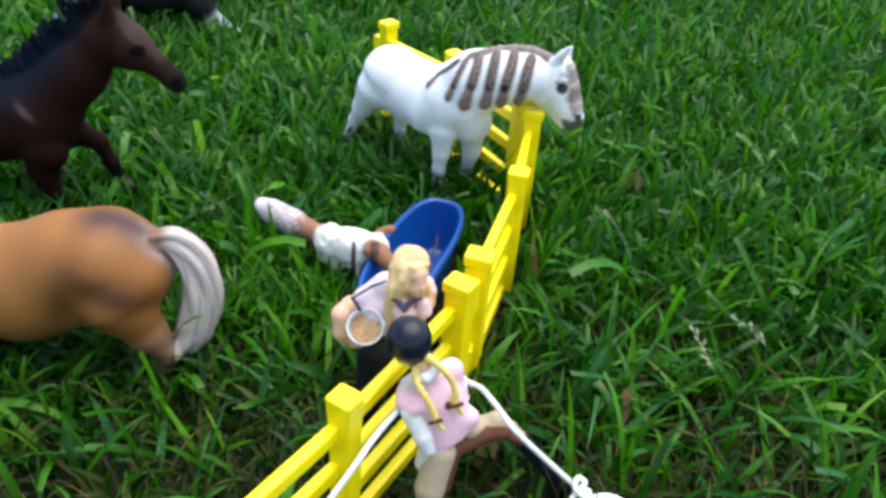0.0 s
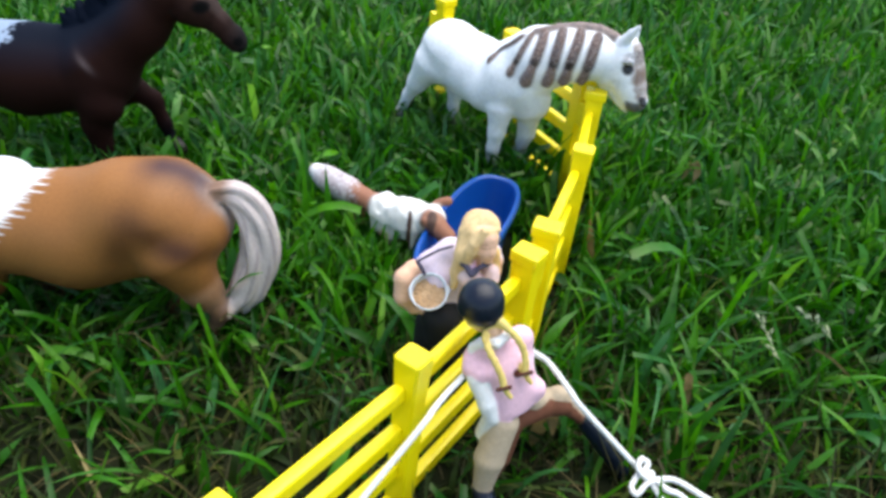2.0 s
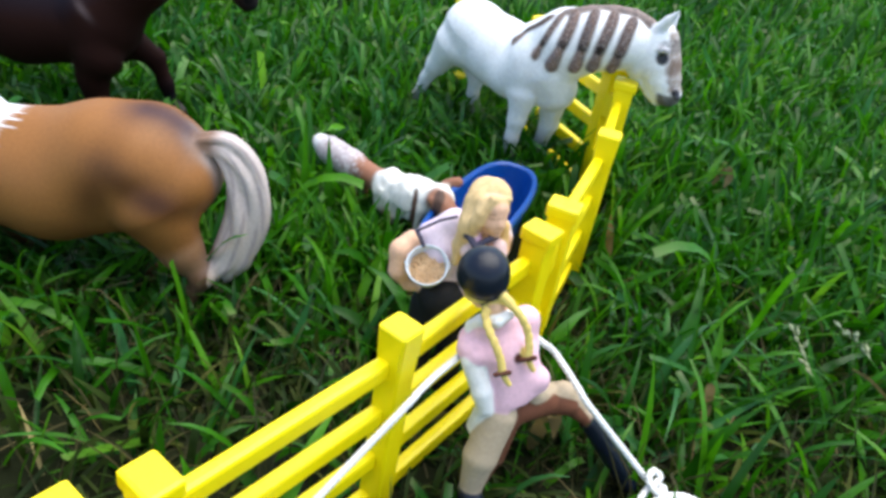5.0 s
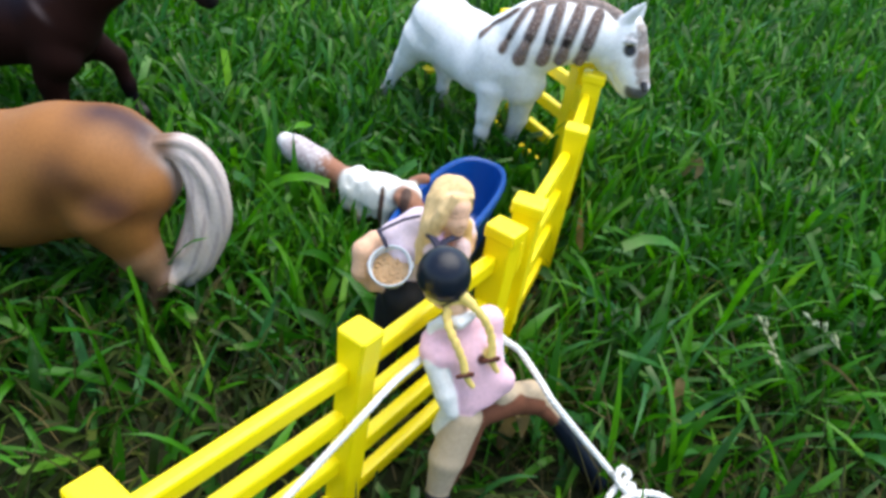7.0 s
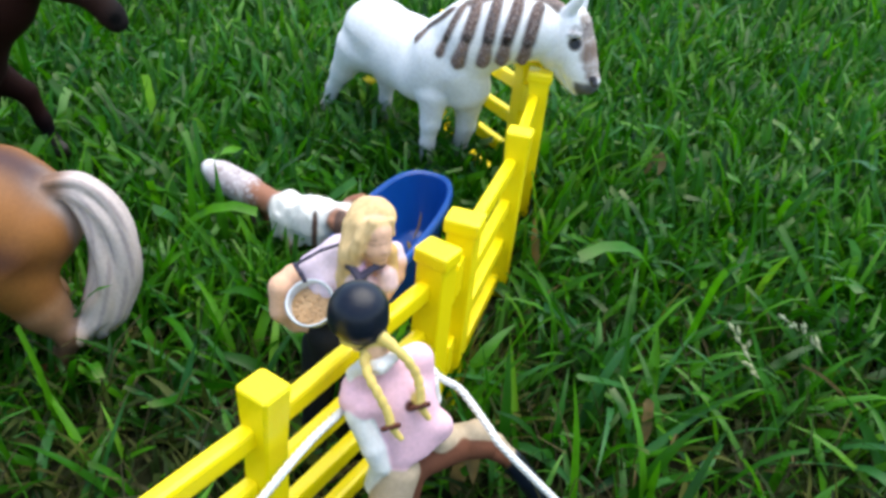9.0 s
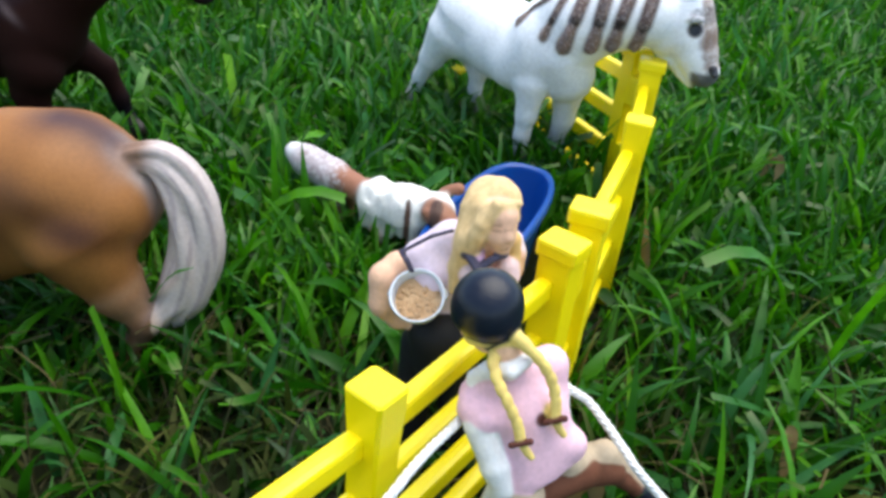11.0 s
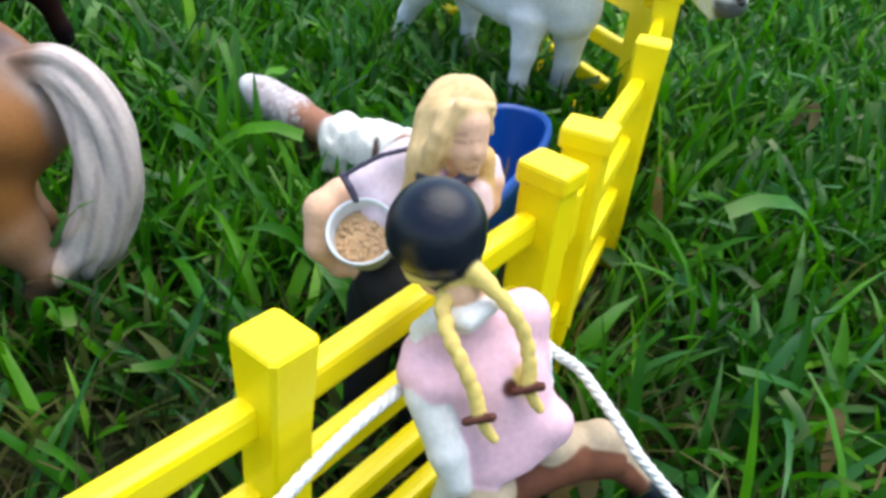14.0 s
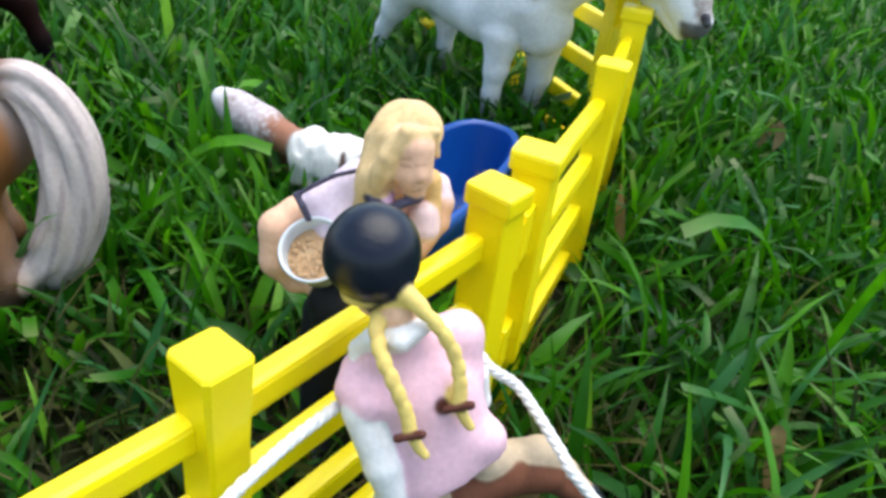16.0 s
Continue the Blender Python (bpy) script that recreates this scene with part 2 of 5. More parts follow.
def skin(limbs, step, soft, smooth=1):
    """The surface of the limbs' soft union, by surface nets."""
    lo = np.min([np.minimum(l.a, l.b) - max(l.ra, l.rb) * 1.6 for l in limbs], axis=0) - 3 * step
    hi = np.max([np.maximum(l.a, l.b) + max(l.ra, l.rb) * 1.6 for l in limbs], axis=0) + 3 * step
    n = np.ceil((hi - lo) / step).astype(int) + 1
    axes = [(lo[i] + step * np.arange(n[i])).astype(np.float32) for i in range(3)]
    field = np.full(tuple(n), 1.0, np.float32)
    for l in limbs:
        reach = max(l.ra, l.rb) * 1.7 + 5 * soft + 2 * step
        a, b = np.minimum(l.a, l.b) - reach, np.maximum(l.a, l.b) + reach
        i0 = np.clip(((a - lo) / step).astype(int), 0, n - 1)
        i1 = np.clip(((b - lo) / step).astype(int) + 2, 1, n)
        sl = tuple(slice(i0[i], i1[i]) for i in range(3))
        p = np.stack(np.meshgrid(*[axes[i][sl[i]] for i in range(3)], indexing="ij"), -1)
        d, f = l.distance(p), field[sl]
        k = soft if l.soft is None else l.soft
        h = np.clip(0.5 + 0.5 * (f - d) / k, 0, 1)
        field[sl] = f + (d - f) * h - k * h * (1 - h)
    s = field < 0
    c = [s[i:n[0] - 1 + i, j:n[1] - 1 + j, k:n[2] - 1 + k] for i in (0, 1) for j in (0, 1) for k in (0, 1)]
    total = np.sum(c, axis=0)
    active = (total > 0) & (total < 8)
    index = np.full(active.shape, -1, int)
    index[active] = np.arange(active.sum())
    cell = np.argwhere(active)
    acc, count = np.zeros((len(cell), 3)), np.zeros(len(cell))
    corners = [(i, j, k) for i in (0, 1) for j in (0, 1) for k in (0, 1)]
    for x in range(8):
        for ax in range(3):
            if corners[x][ax]:
                continue
            c0 = np.array(corners[x])
            c1 = c0.copy()
            c1[ax] = 1
            f0, f1 = field[tuple((cell + c0).T)], field[tuple((cell + c1).T)]
            cross = (f0 < 0) != (f1 < 0)
            u = np.where(cross, f0 / np.where(cross, f0 - f1, 1), 0)
            acc += cross[:, None] * (c0 + (c1 - c0) * u[:, None])
            count += cross
    verts = lo + step * (cell + acc / count[:, None])
    faces = []
    for ax in range(3):
        e1, e2 = (ax + 1) % 3, (ax + 2) % 3
        a, b = np.moveaxis(s, ax, 0)[:-1], np.moveaxis(s, ax, 0)[1:]
        w = np.argwhere(a != b)
        others = [x for x in range(3) if x != ax]
        g = np.zeros((len(w), 3), int)
        g[:, ax], g[:, others[0]], g[:, others[1]] = w[:, 0], w[:, 1], w[:, 2]
        inside = s[tuple(g.T)]
        quad = []
        for d1, d2 in ((-1, -1), (0, -1), (0, 0), (-1, 0)):
            q = g.copy()
            q[:, e1] += d1
            q[:, e2] += d2
            quad.append(index[tuple(q.T)])
        quad = np.stack(quad, 1)
        quad[~inside] = quad[~inside][:, ::-1]
        faces.append(quad)
    faces = np.vstack(faces)
    for _ in range(smooth):
        total, count = np.zeros_like(verts), np.zeros(len(verts))
        for i in range(4):
            for j in (1, 3):
                np.add.at(count, faces[:, i], 1)
                for ax in range(3):
                    total[:, ax] += np.bincount(faces[:, i], verts[faces[:, (i + j) % 4], ax], len(verts))
        verts = 0.45 * verts + 0.55 * total / count[:, None]
    return verts, faces


def figurine(name, limbs, step, soft, painter=None, edge=0.0004, smooth=1):
    verts, faces = skin(limbs, step, soft, smooth)
    p = verts.astype(np.float32)
    d = np.stack([l.distance(p) - l.over for l in limbs], 1)
    w = np.exp(-(d - d.min(1, keepdims=True)) / edge)
    w /= w.sum(1, keepdims=True)
    rgba = w @ np.array([(*l.colour, l.gloss) for l in limbs])
    if painter:
        rgba = painter(verts, rgba)
    ob = mesh_object(name, verts, faces, M_PAINT)
    at = ob.data.attributes.new("coat", "FLOAT_COLOR", "POINT")
    at.data.foreach_set("color", rgba.astype(np.float32).ravel())
    return ob


def blend(rgba, weight, colour):
    w = np.clip(weight, 0, 1)[:, None]
    rgba[:, :3] = rgba[:, :3] * (1 - w) + np.array(colour) * w
    return rgba


def fuzz(v, scale, seed=0.0):
    return np.array([noise.noise(Vector((x * scale + seed, y * scale, z * scale))) for x, y, z in v])


# ---- the meadow's ground ----
def ground():
    n, size = 60, 40.0
    u = np.sign(np.linspace(-1, 1, n)) * np.abs(np.linspace(-1, 1, n)) ** 3 * size
    verts = [(x, y + 0.3, 0.0015 * noise.noise(Vector((x * 30, y * 30, 0)))) for y in u for x in u]
    faces = [(j * n + i, j * n + i + 1, (j + 1) * n + i + 1, (j + 1) * n + i) for j in range(n - 1) for i in range(n - 1)]
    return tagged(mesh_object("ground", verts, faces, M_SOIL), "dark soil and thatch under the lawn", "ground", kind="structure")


ground()

# ---- the yellow toy fence ----
POST_H = 0.070
P_LINE = [
    [(-0.1395, -0.0150), (-0.1050, 0.0430), (-0.0685, 0.0966)],
    [(-0.0566, 0.1068), (-0.0179, 0.1632), (0.0166, 0.2188)],
    [(0.0237, 0.2340), (0.0432, 0.3000), (0.0560, 0.3655)],
    [(0.0515, 0.3770), (0.0170, 0.4330), (-0.0225, 0.4760)],
]
P_RISE = [(0.0, 0.0, 0.0), (0.0, -0.0005, 0.0010), (0.0025, 0.0002, -0.0010), (0.0, 0.0, 0.0)]


def post_mesh(end):
    """An end post wears a small cap; a middle post tapers from its flat top."""
    bm = bmesh.new()
    if end:
        a, w, cap = 0.0084, 0.0106, 0.0046
        box(bm, (a * 0.86, w * 0.82, POST_H - cap + 0.001), Matrix.Translation((0, 0, (POST_H - cap + 0.001) / 2)), 0.0007)
        box(bm, (a, w, cap), Matrix.Translation((0, 0, POST_H - cap / 2)), 0.0010)
        return bm
    a, w = 0.0041, 0.0045
    rings = []
    for z, k in ((0.0, 0.82), (POST_H - 0.016, 0.84), (POST_H - 0.0006, 1.0), (POST_H, 0.93)):
        c = 0.18 * k
        pts = [(1 - c, -1), (1, -1 + c), (1, 1 - c), (1 - c, 1), (-1 + c, 1), (-1, 1 - c), (-1, -1 + c), (-1 + c, -1)]
        rings.append([bm.verts.new((a * k * x, w * k * y, z)) for x, y in pts])
    for r0, r1 in zip(rings, rings[1:]):
        for i in range(8):
            bm.faces.new((r0[i], r0[(i + 1) % 8], r1[(i + 1) % 8], r1[i]))
    bm.faces.new(rings[-1])
    bm.faces.new(rings[0][::-1])
    return bm


def fence_panel(points, rise, label):
    a, m, b = [Vector((*p, z)) for p, z in zip(points, rise)]
    thing = new("fence_panel")
    thing.location = m
    tagged(thing, label, "toy fence", "yellow fence panels")

    def turn(p, q):
        d = (q - p).normalized()
        return math.atan2(d.y, d.x)

    for i, (p, ang) in enumerate(((a, turn(a, m)), (m, turn(a, b)), (b, turn(m, b)))):
        post = part("post", post_mesh(i != 1), M_YELLOW, thing)
        post.matrix_local = Matrix.Translation(p - m) @ Matrix.Rotation(ang, 4, "Z")
        if i != 1:
            bm = bmesh.new()
            side = -1 if i == 0 else 1
            box(bm, (0.0062, 0.0062, 0.012), Matrix.Translation((side * 0.0062, 0.001, POST_H - 0.0165)), 0.0006)
            box(bm, (0.0062, 0.0062, 0.012), Matrix.Translation((side * 0.0062, 0.001, POST_H - 0.0460)), 0.0006)
            part("connector", bm, M_YELLOW, post)
    for p, q in ((a, m), (m, b)):
        length, ang = (q - p).length, turn(p, q)
        for k in range(4):
            bm = bmesh.new()
            box(bm, (length - 0.004, 0.0040, 0.0060), Matrix(), 0.0013)
            rail = part("rail", bm, M_YELLOW, thing)
            rail.matrix_local = Matrix.Translation((p + q) / 2 - m + Vector((0, 0, POST_H - 0.0128 - 0.0166 * k))) @ Matrix.Rotation(ang, 4, "Z") @ Matrix.Rotation(math.asin((p.z - q.z) / length), 4, "Y") @ Matrix.Translation((0, 0.0012, 0))
    return thing


for line, rise in zip(P_LINE, P_RISE):
    fence_panel(line, rise, "bright yellow plastic toy fence panel with four rails standing in grass")


# ---- blue feed trough ----
def trough():
    thing = new("feed_trough")
    thing.matrix_world = Matrix.Translation((0.0000, 0.2925, 0)) @ Matrix.Rotation(radians(-109), 4, "Z")
    tagged(thing, "dark blue plastic oval feed trough in the grass", "trough")
    n, half, wide, top = 48, 0.044, 0.0155, 0.033

    def ring(k, z):
        out = []
        for i in range(n):
            a = 2 * math.pi * i / n
            c, s = math.cos(a), math.sin(a)
            out.append((math.copysign(abs(c) ** 0.78, c) * (half - k), math.copysign(abs(s) ** 0.66, s) * (wide - k), z))
        return out
    outer = [ring(0.0045, 0.002), ring(0.0042, 0.006), ring(0.0015, top - 0.005), ring(0.0012, top - 0.004)]
    rim = [ring(0.0, top - 0.004), ring(-0.0004, top - 0.002), ring(0.0002, top), ring(0.0016, top + 0.0002), ring(0.0022, top - 0.001)]
    inner = [ring(0.0022, top - 0.001), ring(0.0056, 0.0085), ring(0.0072, 0.0066), ring(0.013, 0.0062)]

    def shell(name, rings, label="", close=()):
        bm = bmesh.new()
        vs = [[bm.verts.new(p) for p in r] for r in rings]
        for r0, r1 in zip(vs, vs[1:]):
            for i in range(n):
                bm.faces.new((r0[i], r0[(i + 1) % n], r1[(i + 1) % n], r1[i]))
        for i in close:
            bm.faces.new(vs[i])
        part(name, bm, M_BLUE, thing, label, True)
    shell("tub", outer + rim[:1], close=(0,))
    shell("rim", rim)
    shell("basin", inner, close=(-1,))
    return thing


def clipping(a, mid, b):
    line = curve_points([a, mid, b], 9)
    u = np.linspace(0, 1, 9)
    v, f = strip(line, 0.0016 * np.clip(np.minimum(u * 4 + 0.3, (1 - u) * 3 + 0.1), 0, 1), (0.3, 0.6, 0.4))
    return tagged(mesh_object("grass_clipping", v, f, M_DRY), "pale cut grass blade lying in the blue trough", "grass clipping", "grass clippings")


trough()


# ---- toy horses ----
def horse(name, place, heading, s, zc, girth, coat, legs, neck, head, tail, mane, painter=None, hoof=(0.03, 0.025, 0.022), pull=1.0, ears=True, croup=0.0, sheen=0.5, dip=0.0, loin=False):
    """A standing horse: s is the withers' height, zc the barrel's height; neck, head, mane and tail are lines of (x, y, z, radius)."""
    ca, sa = math.cos(radians(heading)), math.sin(radians(heading))

    def at(x, y, z):
        zz = zc + (z - 0.72) * s if z > 0.5 else (zc - 0.22 * s) * z / 0.5
        return (place[0] + s * (ca * x - sa * y), place[1] + s * (sa * x + ca * y), zz)

    limbs = []

    def limb(p, q, c=coat, gloss=sheen, g=1.0, soft=None):
        limbs.append(Limb(at(*p[:3]), at(*q[:3]), p[3] * s * g, q[3] * s * g, c, gloss, soft=soft))

    limb((0.27, 0, 0.73 - dip, 0.19), (-0.05, 0, 0.71 - dip, 0.205), g=girth)
    limb((-0.05, 0, 0.71 - dip, 0.205), (-0.36, 0, 0.76, 0.19), g=girth)
    limb((-0.36, 0.05, 0.77 + croup, 0.16), (-0.47, 0.05, 0.72 + croup, 0.13), g=girth)
    limb((-0.36, -0.05, 0.77 + croup, 0.16), (-0.47, -0.05, 0.72 + croup, 0.13), g=girth)
    limb((0.24, 0, 0.87 - dip, 0.075), (-0.02, 0, 0.86 - dip, 0.07), g=girth)
    if loin:
        limb((-0.02, 0, 0.735, 0.17), (-0.22, 0, 0.80, 0.175), g=girth)
        limb((-0.22, 0, 0.805, 0.175), (-0.40, 0, 0.805, 0.17), g=girth)
    for side in (1, -1):
        limb((0.24, side * 0.10, 0.80, 0.10), (0.31, side * 0.105, 0.60, 0.10), g=girth, soft=0.025 * s)
    for p, q in zip(neck, neck[1:]):
        limb(p, q)
    for p, q in zip(head, head[1:]):
        limb(p, q, soft=0.02 * s)
    for chain, colours in legs:
        for i, (p, q) in enumerate(zip(chain, chain[1:])):
            limb(p, q, colours[min(i, len(colours) - 1)], soft=0.03 * s)
        x, y, z, r = chain[-1]
        limb((x, y, z, r * 1.25), (x + 0.03, y, z - 0.05, r * 1.7), hoof, 0.4, soft=0.01 * s)
    for line, c in mane:
        for p, q in zip(line, line[1:]):
            limb(p, q, c, 0.8, soft=0.012 * s)
    for line, c in tail:
        for p, q in zip(line, line[1:]):
            limb(p[:3] + (p[3] * 0.72,), q[:3] + (q[3] * 0.72,), c, 0.55, soft=0.02 * s)
        main = line is tail[0][0]
        n, ropes = (40, 9) if main else (20, 5)
        fine = curve_points(line, n)
        t = np.gradient(fine[:, :3], axis=0)
        t /= np.linalg.norm(t, axis=1)[:, None]
        across = np.cross(t, (0.0, 1.0, 0.0))
        across /= np.linalg.norm(across, axis=1)[:, None]
        depth = np.cross(across, t)
        for k in range(ropes):
            a = 2 * math.pi * k / ropes + np.linspace(0, 0.9, n) + 0.30 * np.sin(np.linspace(0, 8, n) + 1.7 * k)
            r = fine[:, 3] * (0.72 + 0.10 * math.sin(k * 2.4))
            v = fine[:, :3] + r[:, None] * (np.cos(a)[:, None] * across + np.sin(a)[:, None] * depth)
            c2 = tuple(x * (0.84 + 0.16 * (k % 3) / 2) for x in c)
            for i in range(n - 1):
                limb((*v[i], fine[i, 3] * 0.32), (*v[i + 1], fine[i + 1, 3] * 0.32), c2, 0.55, soft=0.004 * s)
    if ears:
        x, y, z, r = head[0]
        ang = math.atan2(head[-1][1] - y, head[-1][0] - x)
        fx, fy = math.cos(ang), math.sin(ang)
        for side in (1, -1):
            a, b = side * r * 0.55, side * r * 0.8
            limb((x - fy * a, y + fx * a, z + r * 0.6, 0.044), (x + 0.03 * fx - fy * b, y + 0.03 * fy + fx * b, z + r * 0.6 + 0.12 * pull, 0.012), coat, soft=0.01 * s)

    def paint(v, rgba):
        dx, dy = (v[:, 0] - place[0]) / s, (v[:, 1] - place[1]) / s
        local = np.stack([ca * dx + sa * dy, -sa * dx + ca * dy, (v[:, 2] - zc) / s + 0.72], 1)
        return painter(local, rgba) if painter else rgba
    return figurine(name, limbs, 0.0007, 0.06 * s, paint, 0.0009, 3)


def leg_pair(front_l, front_r, hind_l, hind_r, colours):
    """Four legs from the swing of each foot along the horse."""
    out = []
    for side, swing in ((1, front_l), (-1, front_r)):
        y = side * 0.11
        out.append(([(0.29, y, 0.62, 0.10), (0.27 + swing * 0.3, y, 0.50, 0.072), (0.29 + swing * 0.7, y, 0.28, 0.050), (0.28 + swing, y, 0.09, 0.036)], colours))
    for side, swing in ((1, hind_l), (-1, hind_r)):
        y = side * 0.11
        out.append(([(-0.40, y, 0.70, 0.15), (-0.43 + swing * 0.4, y, 0.52, 0.088), (-0.56 + swing * 0.9, y, 0.32, 0.048), (-0.52 + swing, y, 0.09, 0.036)], colours))
    return out


WHITE = (0.85, 0.86, 0.88)


def white_pony():
    hoof, brown, tuft, band, crest = (0.03, 0.025, 0.022), (0.135, 0.088, 0.074), (0.20, 0.13, 0.105), (0.012, 0.008, 0.007), (0.26, 0.20, 0.175)
    L = []
    # barrel and rump
    L += [
        Limb((-0.0168, 0.4089, 0.0634), (-0.0014, 0.3968, 0.0599), 0.0159, 0.0167, WHITE),
        Limb((-0.0014, 0.3968, 0.0599), (0.0136, 0.3851, 0.0589), 0.0167, 0.0163, WHITE),
    ]
    L += [
        Limb((-0.0172, 0.4041, 0.0657), (-0.0200, 0.4050, 0.0590), 0.0151, 0.0125, WHITE),
    ]
    L += [
        Limb((-0.0147, 0.4123, 0.0625), (-0.0186, 0.4166, 0.0544), 0.0149, 0.0123, WHITE),
    ]
    # shoulders and chest
    L += [
        Limb((0.0128, 0.3768, 0.0672), (0.0115, 0.3753, 0.0520), 0.0111, 0.0081, WHITE, soft=0.0016),
    ]
    L += [
        Limb((0.0212, 0.3754, 0.0647), (0.0254, 0.3771, 0.0546), 0.0132, 0.0113, WHITE, soft=0.0025),
    ]
    L += [
        Limb((0.0120, 0.3788, 0.0635), (0.0047, 0.3845, 0.0559), 0.0128, 0.0125, WHITE, soft=0.003),
    ]
    # neck
    L += [
        Limb((0.0166, 0.3828, 0.0682), (0.0271, 0.3759, 0.0771), 0.0155, 0.0155, WHITE),
        Limb((0.0271, 0.3759, 0.0771), (0.0389, 0.3717, 0.0829), 0.0155, 0.0137, WHITE),
        Limb((0.0389, 0.3717, 0.0829), (0.0499, 0.3707, 0.0847), 0.0137, 0.0121, WHITE),
        Limb((0.0499, 0.3707, 0.0847), (0.0581, 0.3719, 0.0827), 0.0121, 0.0097, WHITE),
    ]
    # head
    L += [
        Limb((0.0608, 0.3710, 0.0791), (0.0649, 0.3691, 0.0830), 0.0099, 0.0101, WHITE, soft=0.0015),
    ]
    L += [
        Limb((0.0658, 0.3684, 0.0876), (0.0682, 0.3666, 0.0786), 0.0085, 0.0091, WHITE, soft=0.0015),
        Limb((0.0682, 0.3666, 0.0786), (0.0712, 0.3642, 0.0730), 0.0091, 0.0076, WHITE, soft=0.0015),
        Limb((0.0712, 0.3642, 0.0730), (0.0739, 0.3621, 0.0682), 0.0076, 0.0061, WHITE, soft=0.0015),
        Limb((0.0739, 0.3621, 0.0682), (0.0752, 0.3611, 0.0674), 0.0061, 0.0051, WHITE, soft=0.0015),
    ]
    L += [
        Limb((0.0609, 0.3710, 0.0718), (0.0690, 0.3659, 0.0654), 0.0046, 0.0033, WHITE, soft=0.0015),
        Limb((0.0690, 0.3659, 0.0654), (0.0714, 0.3640, 0.0629), 0.0033, 0.0028, WHITE, soft=0.0015),
    ]
    L += [
        Limb((0.0627, 0.3658, 0.0933), (0.0654, 0.3624, 0.0993), 0.0030, 0.0022, WHITE, soft=0.0008),
        Limb((0.0654, 0.3624, 0.0993), (0.0677, 0.3594, 0.1045), 0.0022, 0.0006, WHITE, soft=0.0008),
    ]
    L += [
        Limb((0.0687, 0.3725, 0.0923), (0.0694, 0.3732, 0.0963), 0.0028, 0.0020, WHITE, soft=0.0008),
        Limb((0.0694, 0.3732, 0.0963), (0.0709, 0.3721, 0.0999), 0.0020, 0.0006, WHITE, soft=0.0008),
    ]
    # brow ridge and nostril rim
    L += [
        Limb((0.0644, 0.3594, 0.0871), (0.0678, 0.3567, 0.0880), 0.0015, 0.0012, WHITE, soft=0.0010),
    ]
    L += [
        Limb((0.0759, 0.3542, 0.0713), (0.0767, 0.3535, 0.0696), 0.0017, 0.0015, WHITE, soft=0.0010),
    ]
    # legs
    L += [
        Limb((0.0117, 0.3739, 0.0506), (0.0114, 0.3741, 0.0368), 0.0072, 0.0044, WHITE, soft=0.0022),
        Limb((0.0114, 0.3741, 0.0368), (0.0108, 0.3746, 0.0266), 0.0044, 0.0033, WHITE, soft=0.0022),
        Limb((0.0108, 0.3746, 0.0266), (0.0110, 0.3744, 0.0141), 0.0033, 0.0031, WHITE, soft=0.0022),
    ]
    L += [
        Limb((0.0276, 0.3869, 0.0462), (0.0281, 0.3864, 0.0321), 0.0078, 0.0045, WHITE, soft=0.0022),
        Limb((0.0281, 0.3864, 0.0321), (0.0260, 0.3869, 0.0201), 0.0045, 0.0034, WHITE, soft=0.0022),
        Limb((0.0260, 0.3869, 0.0201), (0.0249, 0.3877, 0.0073), 0.0034, 0.0032, WHITE, soft=0.0022),
    ]
    L += [
        Limb((-0.0256, 0.4043, 0.0580), (-0.0326, 0.4097, 0.0440), 0.0102, 0.0056, WHITE, soft=0.0022),
        Limb((-0.0326, 0.4097, 0.0440), (-0.0376, 0.4137, 0.0335), 0.0056, 0.0033, WHITE, soft=0.0022),
        Limb((-0.0376, 0.4137, 0.0335), (-0.0414, 0.4167, 0.0212), 0.0033, 0.0030, WHITE, soft=0.0022),
        Limb((-0.0414, 0.4167, 0.0212), (-0.0426, 0.4176, 0.0092), 0.0030, 0.0028, WHITE, soft=0.0022),
    ]
    L += [
        Limb((-0.0151, 0.4189, 0.0472), (-0.0114, 0.4161, 0.0374), 0.0089, 0.0042, WHITE, soft=0.0022),
        Limb((-0.0114, 0.4161, 0.0374), (-0.0120, 0.4165, 0.0280), 0.0042, 0.0030, WHITE, soft=0.0022),
        Limb((-0.0120, 0.4165, 0.0280), (-0.0124, 0.4168, 0.0138), 0.0030, 0.0028, WHITE, soft=0.0022),
    ]
    # tail
    L += [
        Limb((-0.0304, 0.4309, 0.0613), (-0.0323, 0.4336, 0.0513), 0.0021, 0.0027, WHITE, soft=0.0015),
        Limb((-0.0323, 0.4336, 0.0513), (-0.0333, 0.4357, 0.0382), 0.0027, 0.0028, WHITE, soft=0.0015),
        Limb((-0.0333, 0.4357, 0.0382), (-0.0363, 0.4394, 0.0236), 0.0028, 0.0016, WHITE, soft=0.0015),
    ]
    # hooves
    L += [
        Limb((0.0110, 0.3744, 0.0141), (0.0110, 0.3745, 0.0102), 0.0037, 0.0045, hoof, 0.4, soft=0.0006),
    ]
    L += [
        Limb((0.0249, 0.3877, 0.0073), (0.0249, 0.3877, 0.0033), 0.0038, 0.0047, hoof, 0.4, soft=0.0006),
    ]
    L += [
        Limb((-0.0426, 0.4176, 0.0092), (-0.0426, 0.4176, 0.0050), 0.0034, 0.0044, hoof, 0.4, soft=0.0006),
    ]
    L += [
        Limb((-0.0124, 0.4168, 0.0138), (-0.0122, 0.4167, 0.0098), 0.0034, 0.0043, hoof, 0.4, soft=0.0006),
    ]
